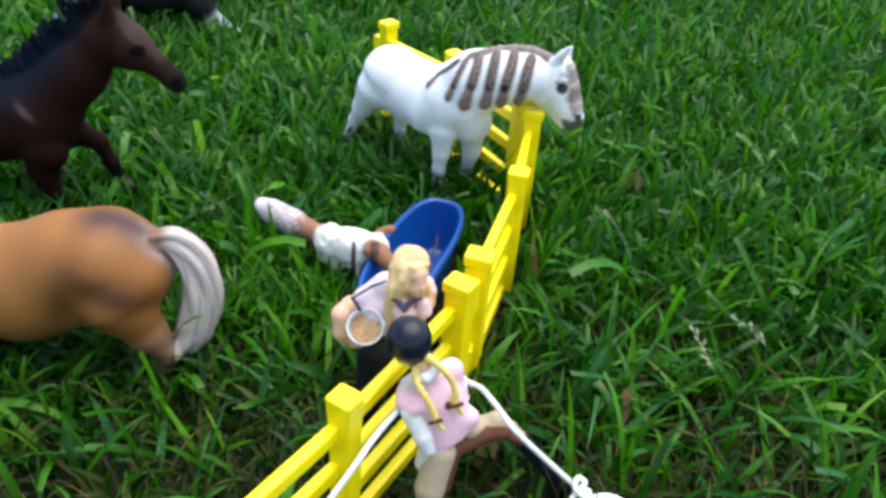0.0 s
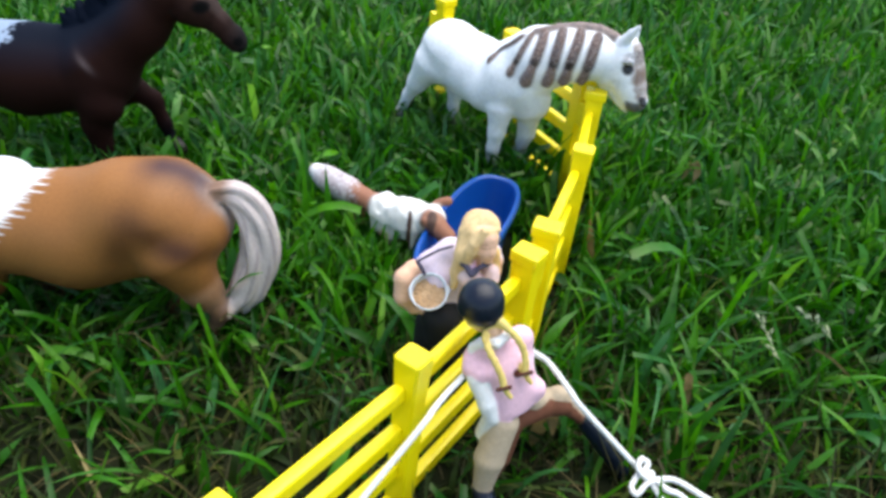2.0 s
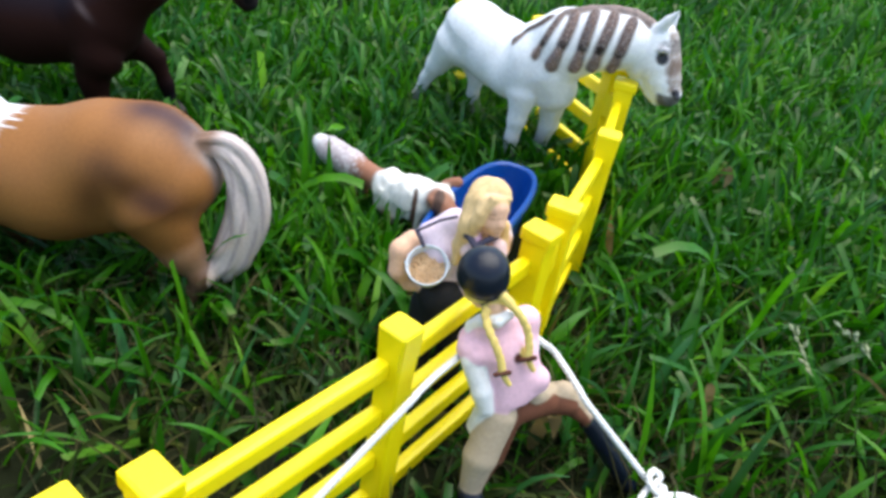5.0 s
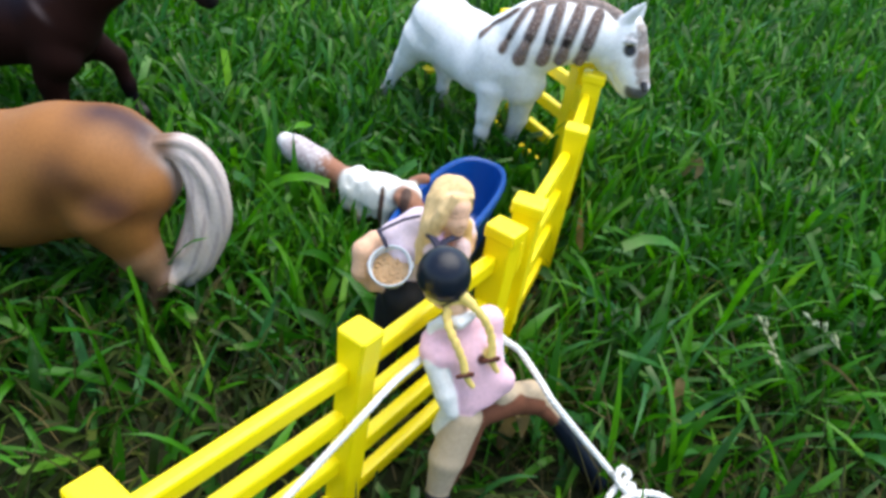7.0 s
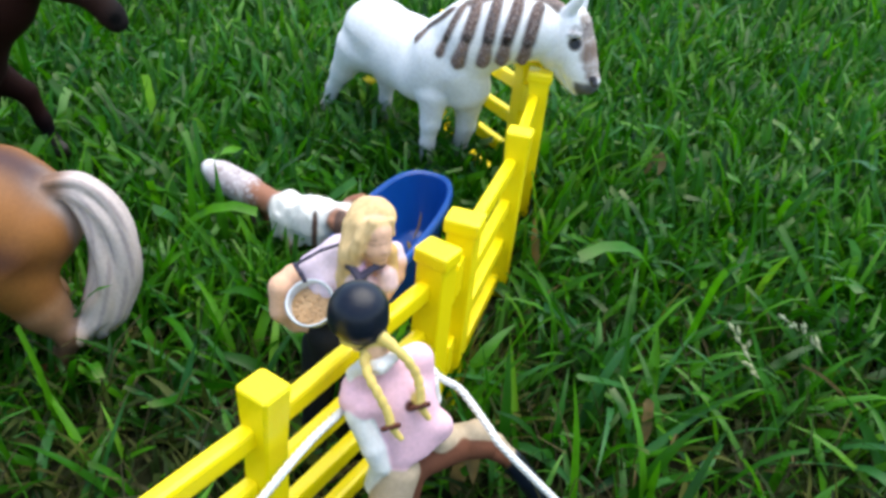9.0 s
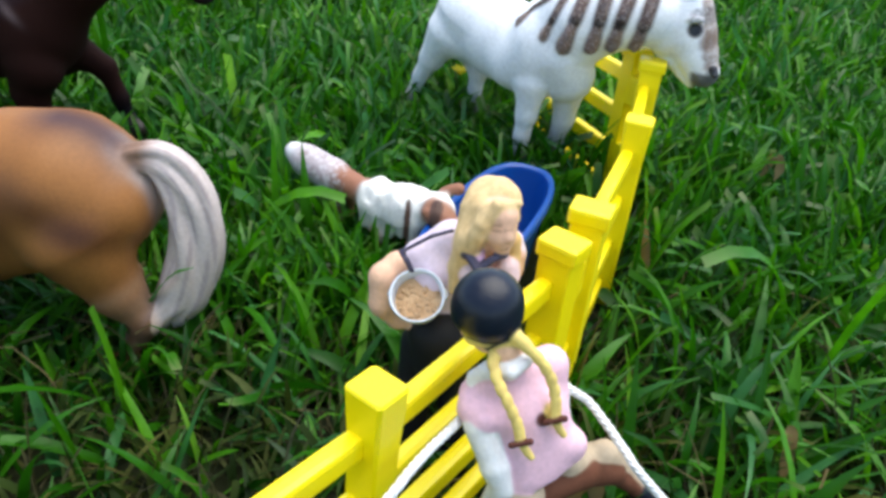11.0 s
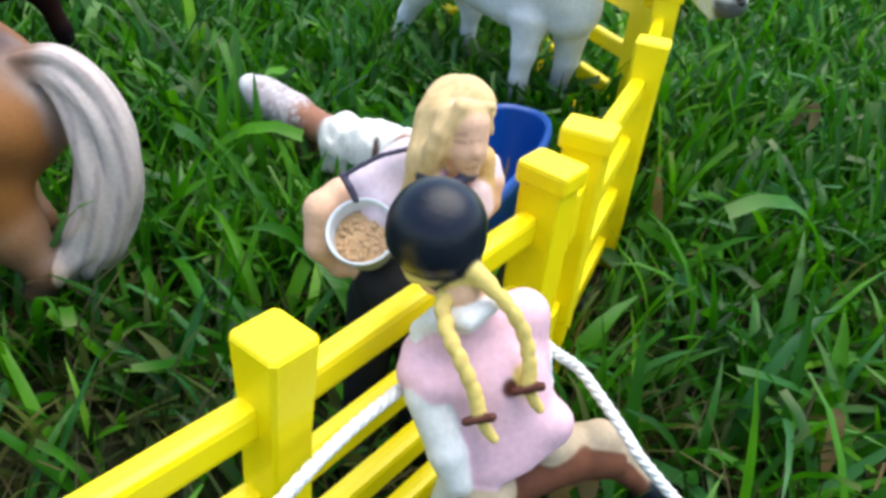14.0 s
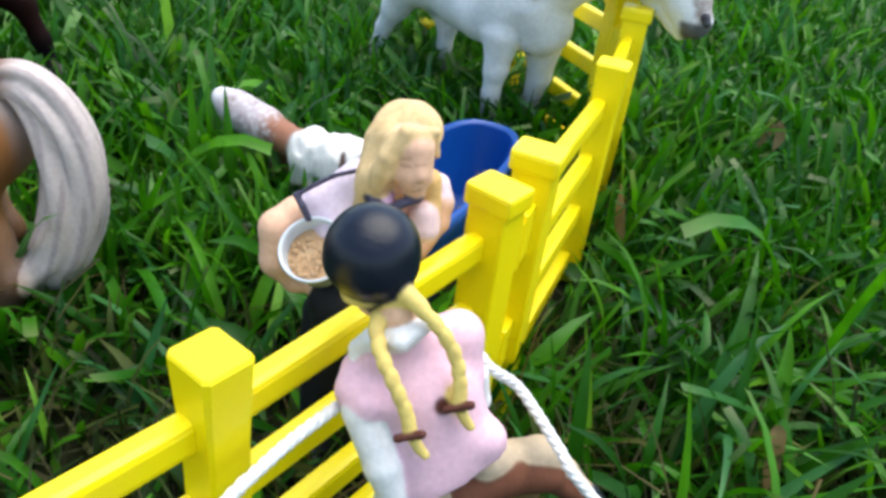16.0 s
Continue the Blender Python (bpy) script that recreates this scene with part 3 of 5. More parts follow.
    # crest of the mane
    L += [
        Limb((0.0240, 0.3722, 0.0913), (0.0335, 0.3714, 0.0948), 0.0027, 0.0027, crest, 0.8, soft=0.0006),
        Limb((0.0335, 0.3714, 0.0948), (0.0431, 0.3710, 0.0967), 0.0027, 0.0027, crest, 0.8, soft=0.0006),
        Limb((0.0431, 0.3710, 0.0967), (0.0517, 0.3700, 0.0970), 0.0027, 0.0027, crest, 0.8, soft=0.0006),
        Limb((0.0517, 0.3700, 0.0970), (0.0597, 0.3690, 0.0944), 0.0027, 0.0027, crest, 0.8, soft=0.0006),
    ]
    # plaits laid down the neck, each with a dark band and a loose tuft
    short_plaits = [
        (0.64, 0.0011, [(0.0166, 0.3721, 0.0893), (0.0138, 0.3724, 0.0865), (0.0109, 0.3743, 0.0832), (0.0078, 0.3763, 0.0801), (0.0052, 0.3758, 0.0772), (0.0026, 0.3756, 0.0740)]),
        (0.68, 0.0011, [(0.0208, 0.3706, 0.0914), (0.0187, 0.3673, 0.0886), (0.0169, 0.3656, 0.0851), (0.0154, 0.3649, 0.0811), (0.0139, 0.3653, 0.0767), (0.0125, 0.3656, 0.0723)]),
    ]
    long_plaits = [
        (0.57, 0.0019, [(0.0266, 0.3702, 0.0933), (0.0255, 0.3648, 0.0898), (0.0242, 0.3619, 0.0857), (0.0229, 0.3604, 0.0810), (0.0216, 0.3603, 0.0758), (0.0204, 0.3619, 0.0699)]),
        (0.64, 0.0019, [(0.0345, 0.3671, 0.0961), (0.0333, 0.3621, 0.0925), (0.0324, 0.3596, 0.0881), (0.0318, 0.3585, 0.0832), (0.0313, 0.3589, 0.0777), (0.0308, 0.3607, 0.0715)]),
        (0.67, 0.0019, [(0.0428, 0.3666, 0.0966), (0.0416, 0.3614, 0.0932), (0.0405, 0.3586, 0.0892), (0.0395, 0.3572, 0.0847), (0.0388, 0.3575, 0.0795), (0.0384, 0.3606, 0.0731)]),
        (0.70, 0.0019, [(0.0511, 0.3646, 0.0963), (0.0498, 0.3606, 0.0931), (0.0489, 0.3584, 0.0892), (0.0483, 0.3576, 0.0848), (0.0475, 0.3583, 0.0800), (0.0470, 0.3622, 0.0739)]),
    ]
    for knot, wide, ctrl in short_plaits + long_plaits:
        line = curve_points(ctrl, 19)
        for i in range(18):
            u = (i + 0.5) / 18
            if abs(u - knot) < 0.04:
                L.append(Limb(line[i], line[i + 1], wide * 0.70, wide * 0.70, band, 0.6, soft=0.0003, over=0.0005))
            elif u < knot:
                r = wide * (0.80 + 0.18 * abs(math.sin(i * 1.3)))
                L.append(Limb(line[i], line[i + 1], r, r, brown, 0.7, soft=0.0003))
            else:
                r = wide * (0.50 + 0.75 * (u - knot) / (1 - knot))
                L.append(Limb(line[i], line[i + 1], r, r, tuft, 0.7, soft=0.0003))

    def paint(v, c):
        x, y, z = v.T
        f, g = fuzz(v, 420), fuzz(v, 1300, 5.0)
        plait = (c[:, 0] < 0.30) & (c[:, 0] > 0.06) & (z > 0.06)
        c = blend(c, np.where(plait, np.clip(g * 1.5, 0, 0.55), 0), (0.46, 0.38, 0.36))
        c = blend(c, np.where(plait, np.clip(f * 1.2, 0, 0.4), 0), (0.05, 0.03, 0.028))
        eye, nose = np.array((0.0668, 0.3584, 0.0839)), np.array((0.0760, 0.3523, 0.0708))
        fwd = (x - eye[0]) * 0.788 - (y - eye[1]) * 0.616
        up = z - eye[2]
        near = np.linalg.norm(v - eye, axis=1)
        head = (np.linalg.norm(v - (eye + nose) / 2, axis=1) < 0.026) & (fwd > -0.012)
        # grey-brown blaze down the front of the face
        front = (x - eye[0]) + 0.22 * up - 0.0022 + 0.0010 * f
        long = np.clip((up + 0.0150) / 0.002, 0, 1) * np.clip((0.0125 - up) / 0.003, 0, 1)
        c = blend(c, np.where(head, np.clip(front / 0.0016, 0, 0.9) * long * (0.85 + 0.4 * g), 0), (0.21, 0.145, 0.11))
        c = blend(c, np.where(head, np.clip(1.6 - np.hypot(fwd - 0.0045, (up + 0.0035) * 0.6) / 0.0018, 0, 0.8), 0), (0.17, 0.105, 0.075))
        c = blend(c, np.clip((0.0036 - np.hypot(fwd * 0.8 - 0.0004, up * 1.1 - 0.0052)) / 0.0010, 0, 0.7) * head * (0.7 + 0.8 * g), (0.11, 0.085, 0.085))
        c = blend(c, np.clip((0.0033 - near) / 0.0006, 0, 0.8), (0.09, 0.07, 0.07))
        c = blend(c, np.clip((0.0027 - near) / 0.0005, 0, 1), (0.012, 0.010, 0.010))
        c[:, 3] = np.where(near < 0.0024, 0.2, c[:, 3])
        # sooty nostrils and mouth
        snout = np.linalg.norm(v - nose, axis=1)
        c = blend(c, np.clip((0.0046 - snout) / 0.0012, 0, 1), (0.030, 0.029, 0.038))
        c = blend(c, np.where(head, np.clip((nose[2] - 0.0016 - z) / 0.0014, 0, 0.92) * np.clip((fwd - 0.001) / 0.002, 0, 1), 0), (0.06, 0.055, 0.055))
        # grey shading in the hollows, sooty feet
        c = blend(c, np.clip(f * 0.5 - 0.05, 0, 0.10), (0.45, 0.47, 0.52))
        return blend(c, np.clip((0.031 - z) / 0.014, 0, 0.92), (0.10, 0.10, 0.11))
    ob = figurine("toy_pony", L, 0.00065, 0.0035, paint, 0.0003)
    return tagged(ob, "white toy pony with dark plaited mane stripes and sooty hooves", "toy horse", "toy horses")


def palomino():
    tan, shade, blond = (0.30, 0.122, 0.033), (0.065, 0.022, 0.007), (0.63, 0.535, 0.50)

    spine = curve_points([(-0.56, 0, 0.915), (-0.635, 0, 0.905), (-0.69, 0, 0.82), (-0.705, 0, 0.69), (-0.67, 0.01, 0.55), (-0.62, 0.04, 0.42), (-0.585, 0.06, 0.28)], 240)

    def paint(p, c):
        x, y, z = p.T
        f = fuzz(p, 7)
        # belly airbrushed darker, with its own shade put into the colour too
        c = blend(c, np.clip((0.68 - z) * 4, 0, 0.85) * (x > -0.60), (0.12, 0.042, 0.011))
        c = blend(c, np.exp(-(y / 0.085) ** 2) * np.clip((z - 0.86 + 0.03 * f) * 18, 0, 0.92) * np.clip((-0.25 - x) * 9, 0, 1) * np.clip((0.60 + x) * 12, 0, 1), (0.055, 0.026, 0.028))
        # thigh and flank creases: shade painted into the coat
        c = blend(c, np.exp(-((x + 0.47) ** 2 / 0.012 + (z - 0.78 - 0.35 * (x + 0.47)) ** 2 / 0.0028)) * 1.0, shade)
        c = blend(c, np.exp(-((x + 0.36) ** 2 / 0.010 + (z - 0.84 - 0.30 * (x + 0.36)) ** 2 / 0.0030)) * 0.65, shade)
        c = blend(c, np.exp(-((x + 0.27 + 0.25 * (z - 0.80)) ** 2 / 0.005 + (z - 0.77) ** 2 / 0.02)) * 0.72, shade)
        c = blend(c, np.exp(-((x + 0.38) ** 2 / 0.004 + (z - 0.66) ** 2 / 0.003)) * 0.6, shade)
        # grooves between the tail's locks, their shade painted in darker colour
        i = np.argmin((x[:, None] - spine[None, :, 0]) ** 2 + (z[:, None] - spine[None, :, 2]) ** 2, axis=1)
        run = np.gradient(spine, axis=0)[i]
        off = ((x - spine[i, 0]) * run[:, 2] - (z - spine[i, 2]) * run[:, 0]) / np.hypot(run[:, 0], run[:, 2])
        turn = np.arctan2(y - spine[i, 1], off)
        groove = np.sin(9 * turn + 0.012 * i + 1.6 * np.sin(0.030 * i)) + 0.6 * np.sin(21 * turn + 0.05 * i + np.sin(0.05 * i))
        c = blend(c, np.clip((-0.57 - x) * 14, 0, 1) * np.clip((groove - 0.35) * 0.9, 0, 0.62), (0.30, 0.24, 0.25))
        c = blend(c, np.clip((-0.50 - x) * 20, 0, 1) * np.clip((0.625 + x) * 20, 0, 1) * np.clip((z - 0.86) * 15, 0, 0.8), (0.22, 0.11, 0.055))
        ring = np.arctan2(y, z - 0.72) * 13.0 + 6.0 * x + 0.8 * f
        tooth = 0.075 * (1 - np.abs((ring % 1.0) * 2 - 1)) ** 1.2 * (0.6 + 0.4 * np.sin(np.floor(ring) * 2.7))
        c = blend(c, np.clip((x - 0.045 - 0.85 * np.clip(0.93 - z, 0, 1) + tooth) / 0.035, 0, 1) * (z > 0.66), WHITE)
        return c
    neck = [(0.30, 0, 0.76, 0.17), (0.52, 0, 0.76, 0.13), (0.72, 0, 0.68, 0.09)]
    head = [(0.76, 0, 0.68, 0.085), (0.83, 0, 0.60, 0.09), (0.93, 0, 0.53, 0.06), (0.97, 0, 0.51, 0.055)]
    mane = [([(0.18, 0, 0.88, 0.04), (0.45, 0, 0.88, 0.04), (0.70, 0, 0.79, 0.04)], WHITE)]
    tail = [([(-0.46, 0, 0.890, 0.020), (-0.56, 0, 0.915, 0.036), (-0.635, 0, 0.905, 0.052), (-0.69, 0, 0.82, 0.066), (-0.705, 0, 0.69, 0.076), (-0.675, 0.01, 0.55, 0.074), (-0.615, 0.04, 0.42, 0.058), (-0.56, 0.06, 0.29, 0.030)], blond),
            ([(-0.70, 0.01, 0.66, 0.050), (-0.69, 0.02, 0.53, 0.050), (-0.67, 0.03, 0.43, 0.034), (-0.65, 0.03, 0.34, 0.012)], blond),
            ([(-0.70, 0.00, 0.60, 0.046), (-0.68, 0.02, 0.47, 0.050), (-0.64, 0.03, 0.36, 0.042), (-0.60, 0.04, 0.27, 0.014)], blond),
            ([(-0.67, 0.03, 0.58, 0.050), (-0.61, 0.06, 0.44, 0.044), (-0.555, 0.09, 0.32, 0.030), (-0.525, 0.10, 0.25, 0.010)], blond)]
    pale = (0.55, 0.36, 0.24)
    legs = leg_pair(0.1, -0.15, 0, 0, [tan])[:2] + [([(-0.42 + d * 0.5, k * 0.10, 0.71, 0.14), (-0.50 + d, k * 0.10, 0.55, 0.072), (-0.57 + d, k * 0.10, 0.40, 0.042), (-0.50 + d, k * 0.10, 0.09, 0.030)], [tan, pale]) for k, d in ((1, 0.0), (-1, 0.13))]
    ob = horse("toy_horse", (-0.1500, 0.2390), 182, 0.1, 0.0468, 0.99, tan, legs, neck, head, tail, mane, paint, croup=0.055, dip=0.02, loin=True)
    return tagged(ob, "tan and white pinto toy horse with a blond tail", "toy horse", "toy horses")


def dark_bay():
    bay, black = (0.0160, 0.0046, 0.0030), (0.003, 0.003, 0.005)

    def paint(p, c):
        x, y, z = p.T
        c = blend(c, np.clip((0.30 - z) * 6, 0, 1), black)
        # blue sky sheen along the back, put into the coat colour
        c = blend(c, np.clip((z - 0.76 - 0.75 * np.clip(x - 0.2, 0, 1)) * 6, 0, 0.95) * np.clip((0.62 - x) * 5, 0, 1), (0.003, 0.006, 0.014))
        f = fuzz(p, 12)
        c = blend(c, np.clip((-0.04 - x - 1.4 * (0.94 - z) + 0.07 * f + 0.05 * fuzz(p, 50)) * 30, 0, 1) * (z > 0.66), (0.26, 0.33, 0.44))
        c = blend(c, (fuzz(p, 26, 3.0) > 0.36) * (x < -0.15) * (z > 0.7) * 0.7, (0.15, 0.15, 0.17))
        c = blend(c, np.clip((x - 0.70) * 10, 0, 0.8) * (z > 0.85), (0.025, 0.011, 0.008))
        c = blend(c, np.clip((x - 0.91) * 12, 0, 1), (0.010, 0.008, 0.008))
        # pale highlight painted along the bridge of the nose
        ridge = z - 1.255 + 1.14 * (x - 0.76)
        c = blend(c, np.clip((ridge + 0.035) * 26, 0, 0.75) * np.clip((x - 0.73) * 20, 0, 1) * np.clip((0.94 - x) * 20, 0, 1), (0.060, 0.040, 0.036))
        for side in (1, -1):
            lid = np.sqrt((x - 0.825) ** 2 + 1.8 * (z - 1.135) ** 2 + 0.3 * (y - side * 0.09) ** 2)
            c = blend(c, (0.046 - lid) * 90, (0.006, 0.004, 0.004))
            c = blend(c, (0.030 - lid) * 140, (0.001, 0.001, 0.001))
            nostril = np.sqrt((x - 0.985) ** 2 + (z - 0.965) ** 2 + 0.4 * (y - side * 0.05) ** 2)
            c = blend(c, (0.030 - nostril) * 70, (0.002, 0.002, 0.002))
            jaw = np.abs(np.hypot(x - 0.77, z - 1.12) - 0.085)
            c = blend(c, (0.014 - jaw) * 50 * (z < 1.12) * (x < 0.80), (0.012, 0.006, 0.005))
        # light streak on the shoulder: a highlight painted on the coat
        return blend(c, np.exp(-((x - 0.285) ** 2 / 0.0012 + (z - 0.845 + 0.9 * (x - 0.285)) ** 2 / 0.0005)) * 0.35, (0.20, 0.15, 0.15))
    neck = [(0.32, 0, 0.82, 0.175), (0.50, 0, 0.99, 0.135), (0.66, 0, 1.16, 0.10), (0.70, 0, 1.20, 0.09)]
    head = [(0.70, 0, 1.22, 0.084), (0.765, 0, 1.125, 0.112), (0.80, 0, 1.10, 0.088), (0.885, 0, 1.035, 0.056), (0.950, 0, 0.970, 0.055), (0.970, 0, 0.942, 0.050)]
    mane = [([(0.14, 0, 0.93, 0.020), (0.40, 0, 1.07, 0.035), (0.56, 0, 1.20, 0.035), (0.68, 0, 1.28, 0.035)], black)]
    rnd = random.Random(8)
    mane += [([(0.16 + 0.0125 * i, 0.02 * rnd.uniform(-1, 1), 0.945 + 0.0083 * i, 0.020), (0.125 + 0.0125 * i + rnd.uniform(-0.02, 0.02), 0.03 * rnd.uniform(-1, 1), 0.960 + 0.0095 * i + min(0.03, 0.004 * i) + rnd.uniform(-0.01, 0.04), rnd.uniform(0.007, 0.013))], black) for i in range(43)]
    tail = [([(-0.55, 0, 0.88, 0.045), (-0.72, 0, 0.82, 0.06), (-0.80, 0, 0.5, 0.07), (-0.76, 0, 0.25, 0.04)], black)]
    legs = leg_pair(0.0, 0.0, 0.1, -0.1, [bay, bay, black])
    legs[0] = ([(0.30, 0.10, 0.66, 0.10), (0.49, 0.12, 0.54, 0.046), (0.54, 0.12, 0.38, 0.034), (0.57, 0.12, 0.24, 0.030)], [bay, bay, black])
    ob = horse("toy_horse", (-0.2060, 0.3450), 4, 0.094, 0.0570, 1.05, bay, legs, neck, head, tail, mane, paint, sheen=0.76)
    return tagged(ob, "dark bay toy horse with a spotted white rump", "toy horse", "toy horses")


def black_horse():
    black = (0.008, 0.0075, 0.009)
    neck = [(0.32, 0, 0.82, 0.175), (0.44, 0, 1.04, 0.135), (0.54, 0, 1.30, 0.09)]
    head = [(0.56, 0, 1.36, 0.085), (0.64, 0, 1.30, 0.09), (0.80, 0, 1.18, 0.06)]
    mane = [([(0.10, 0, 0.95, 0.045), (0.34, 0, 1.16, 0.06), (0.50, 0, 1.42, 0.045)], black)]
    tail = [([(-0.55, 0, 0.88, 0.045), (-0.70, 0, 0.75, 0.06), (-0.76, 0, 0.3, 0.05)], black)]
    legs = leg_pair(0.05, 0.36, 0.1, -0.1, [black, WHITE, WHITE])[:2] + leg_pair(0.05, 0.0, 0.1, -0.1, [black])[2:]
    ob = horse("toy_horse", (-0.196, 0.592), 6, 0.095, 0.046, 1.05, black, legs, neck, head, tail, mane)
    return tagged(ob, "black toy horse with white front stockings, deep in the grass", "toy horse", "toy horses")


def foal():
    """A small pinto foal that lowers its head to the trough."""
    brown, roan, fluff, dark = (0.30, 0.13, 0.075), (0.46, 0.40, 0.42), (0.80, 0.79, 0.74), (0.10, 0.055, 0.04)
    limbs = [
        Limb((-0.0720, 0.3165, 0.0352), (-0.0705, 0.3160, 0.0345), 0.0034, 0.0036, (0.80, 0.80, 0.80)),
        Limb((-0.0665, 0.3145, 0.0330), (-0.0570, 0.3095, 0.0312), 0.0060, 0.0062, roan),
        Limb((-0.0550, 0.3090, 0.0310), (-0.0395, 0.2990, 0.0300), 0.0050, 0.0048, brown),
        Limb((-0.0378, 0.2970, 0.0312), (-0.0285, 0.2928, 0.0318), 0.0068, 0.0068, fluff),
        Limb((-0.0290, 0.2925, 0.0325), (-0.0165, 0.2880, 0.0345), 0.0068, 0.0056, fluff),
        Limb((-0.0170, 0.2835, 0.0360), (-0.0095, 0.2800, 0.0310), 0.0046, 0.0038, brown),
        Limb((-0.0160, 0.2945, 0.0390), (-0.0110, 0.2945, 0.0400), 0.0014, 0.0022, brown),
        Limb((-0.0530, 0.3090, 0.0240), (-0.0530, 0.3100, 0.0000), 0.0020, 0.0014, brown),
        Limb((-0.0500, 0.3090, 0.0240), (-0.0500, 0.3110, 0.0000), 0.0020, 0.0014, brown),
        Limb((-0.0360, 0.2910, 0.0220), (-0.0360, 0.2920, 0.0000), 0.0030, 0.0018, brown),
        Limb((-0.0300, 0.2960, 0.0220), (-0.0300, 0.2990, 0.0000), 0.0030, 0.0018, brown),
    ]

    # a shaggy fringe hangs from the fluffy coat
    for i in range(6):
        u = i / 5
        x, y = -0.0415 + 0.0175 * u, 0.2940 - 0.0085 * u
        limbs.append(Limb((x, y, 0.0290), (x - 0.0008, y - 0.0012, 0.0225 + 0.002 * math.sin(i * 2.1)), 0.0024, 0.0012, (0.56, 0.57, 0.50), soft=0.0030))

    def paint(v, c):
        x, y, z = v.T
        f = fuzz(v, 260)
        g = np.clip((-0.050 - x) * 400, 0, 1)
        c = blend(c, g * np.clip(f * 2 - 0.1, 0, 0.6), (0.24, 0.17, 0.16))
        c = blend(c, g * np.clip(fuzz(v, 800, 3.0) * 2, 0, 0.5), (0.72, 0.70, 0.72))
        patch = np.exp(-((x + 0.0265) ** 2 / 2.2e-6 + (y - 0.283) ** 2 / 2.5e-5)) + np.exp(-((x + 0.0170) ** 2 / 7e-6 + (y - 0.281) ** 2 / 2.0e-5))
        return blend(c, (patch - 0.45) * 6, dark)
    ob = figurine("toy_foal", limbs, 0.0007, 0.003, paint, 0.0006)
    v = np.empty(len(ob.data.vertices) * 3, np.float32)
    ob.data.vertices.foreach_get("co", v)
    v = v.reshape(-1, 3)
    lump = np.clip((v[:, 0] + 0.046) * 200, 0, 1) * np.clip((-0.012 - v[:, 0]) * 200, 0, 1)
    v[:, 2] += lump * 0.0018 * fuzz(v, 250, 7.0)
    ob.data.vertices.foreach_set("co", v.ravel())
    return tagged(ob, "small brown and white toy foal, fluffy coat, at the trough", "toy foal", "toy horses")


white_pony()
palomino()
dark_bay()
black_horse()
foal()


# ---- toy dolls ----
def doll_paint(v, rgba):
    """Fine grooves in moulded hair, drawn as darker streaks for their shade."""
    hair = (rgba[:, 1] > 0.50) & (rgba[:, 2] < 0.36) & (rgba[:, 0] < 0.90)
    n = np.zeros(len(v))
    n[hair] = fuzz(v[hair] * np.array((800.0, 800.0, 90.0)), 1.0)
    return blend(rgba, np.clip(n * 0.9, 0, 0.25), (0.46, 0.28, 0.10))


FACE_MARKS = [((-0.0008, 0.2057, 0.0785), (0.0009, 0.2052, 0.0788), 0.00040), ((0.0020, 0.2052, 0.0791), (0.0032, 0.2059, 0.0792), 0.00040), ((-0.0012, 0.2060, 0.0794), (0.0009, 0.2054, 0.0802), 0.00035), ((0.0017, 0.2053, 0.0741), (0.0032, 0.2053, 0.0746), 0.00035), ((0.0024, 0.2048, 0.0763), (0.0033, 0.2053, 0.0760), 0.00030)]


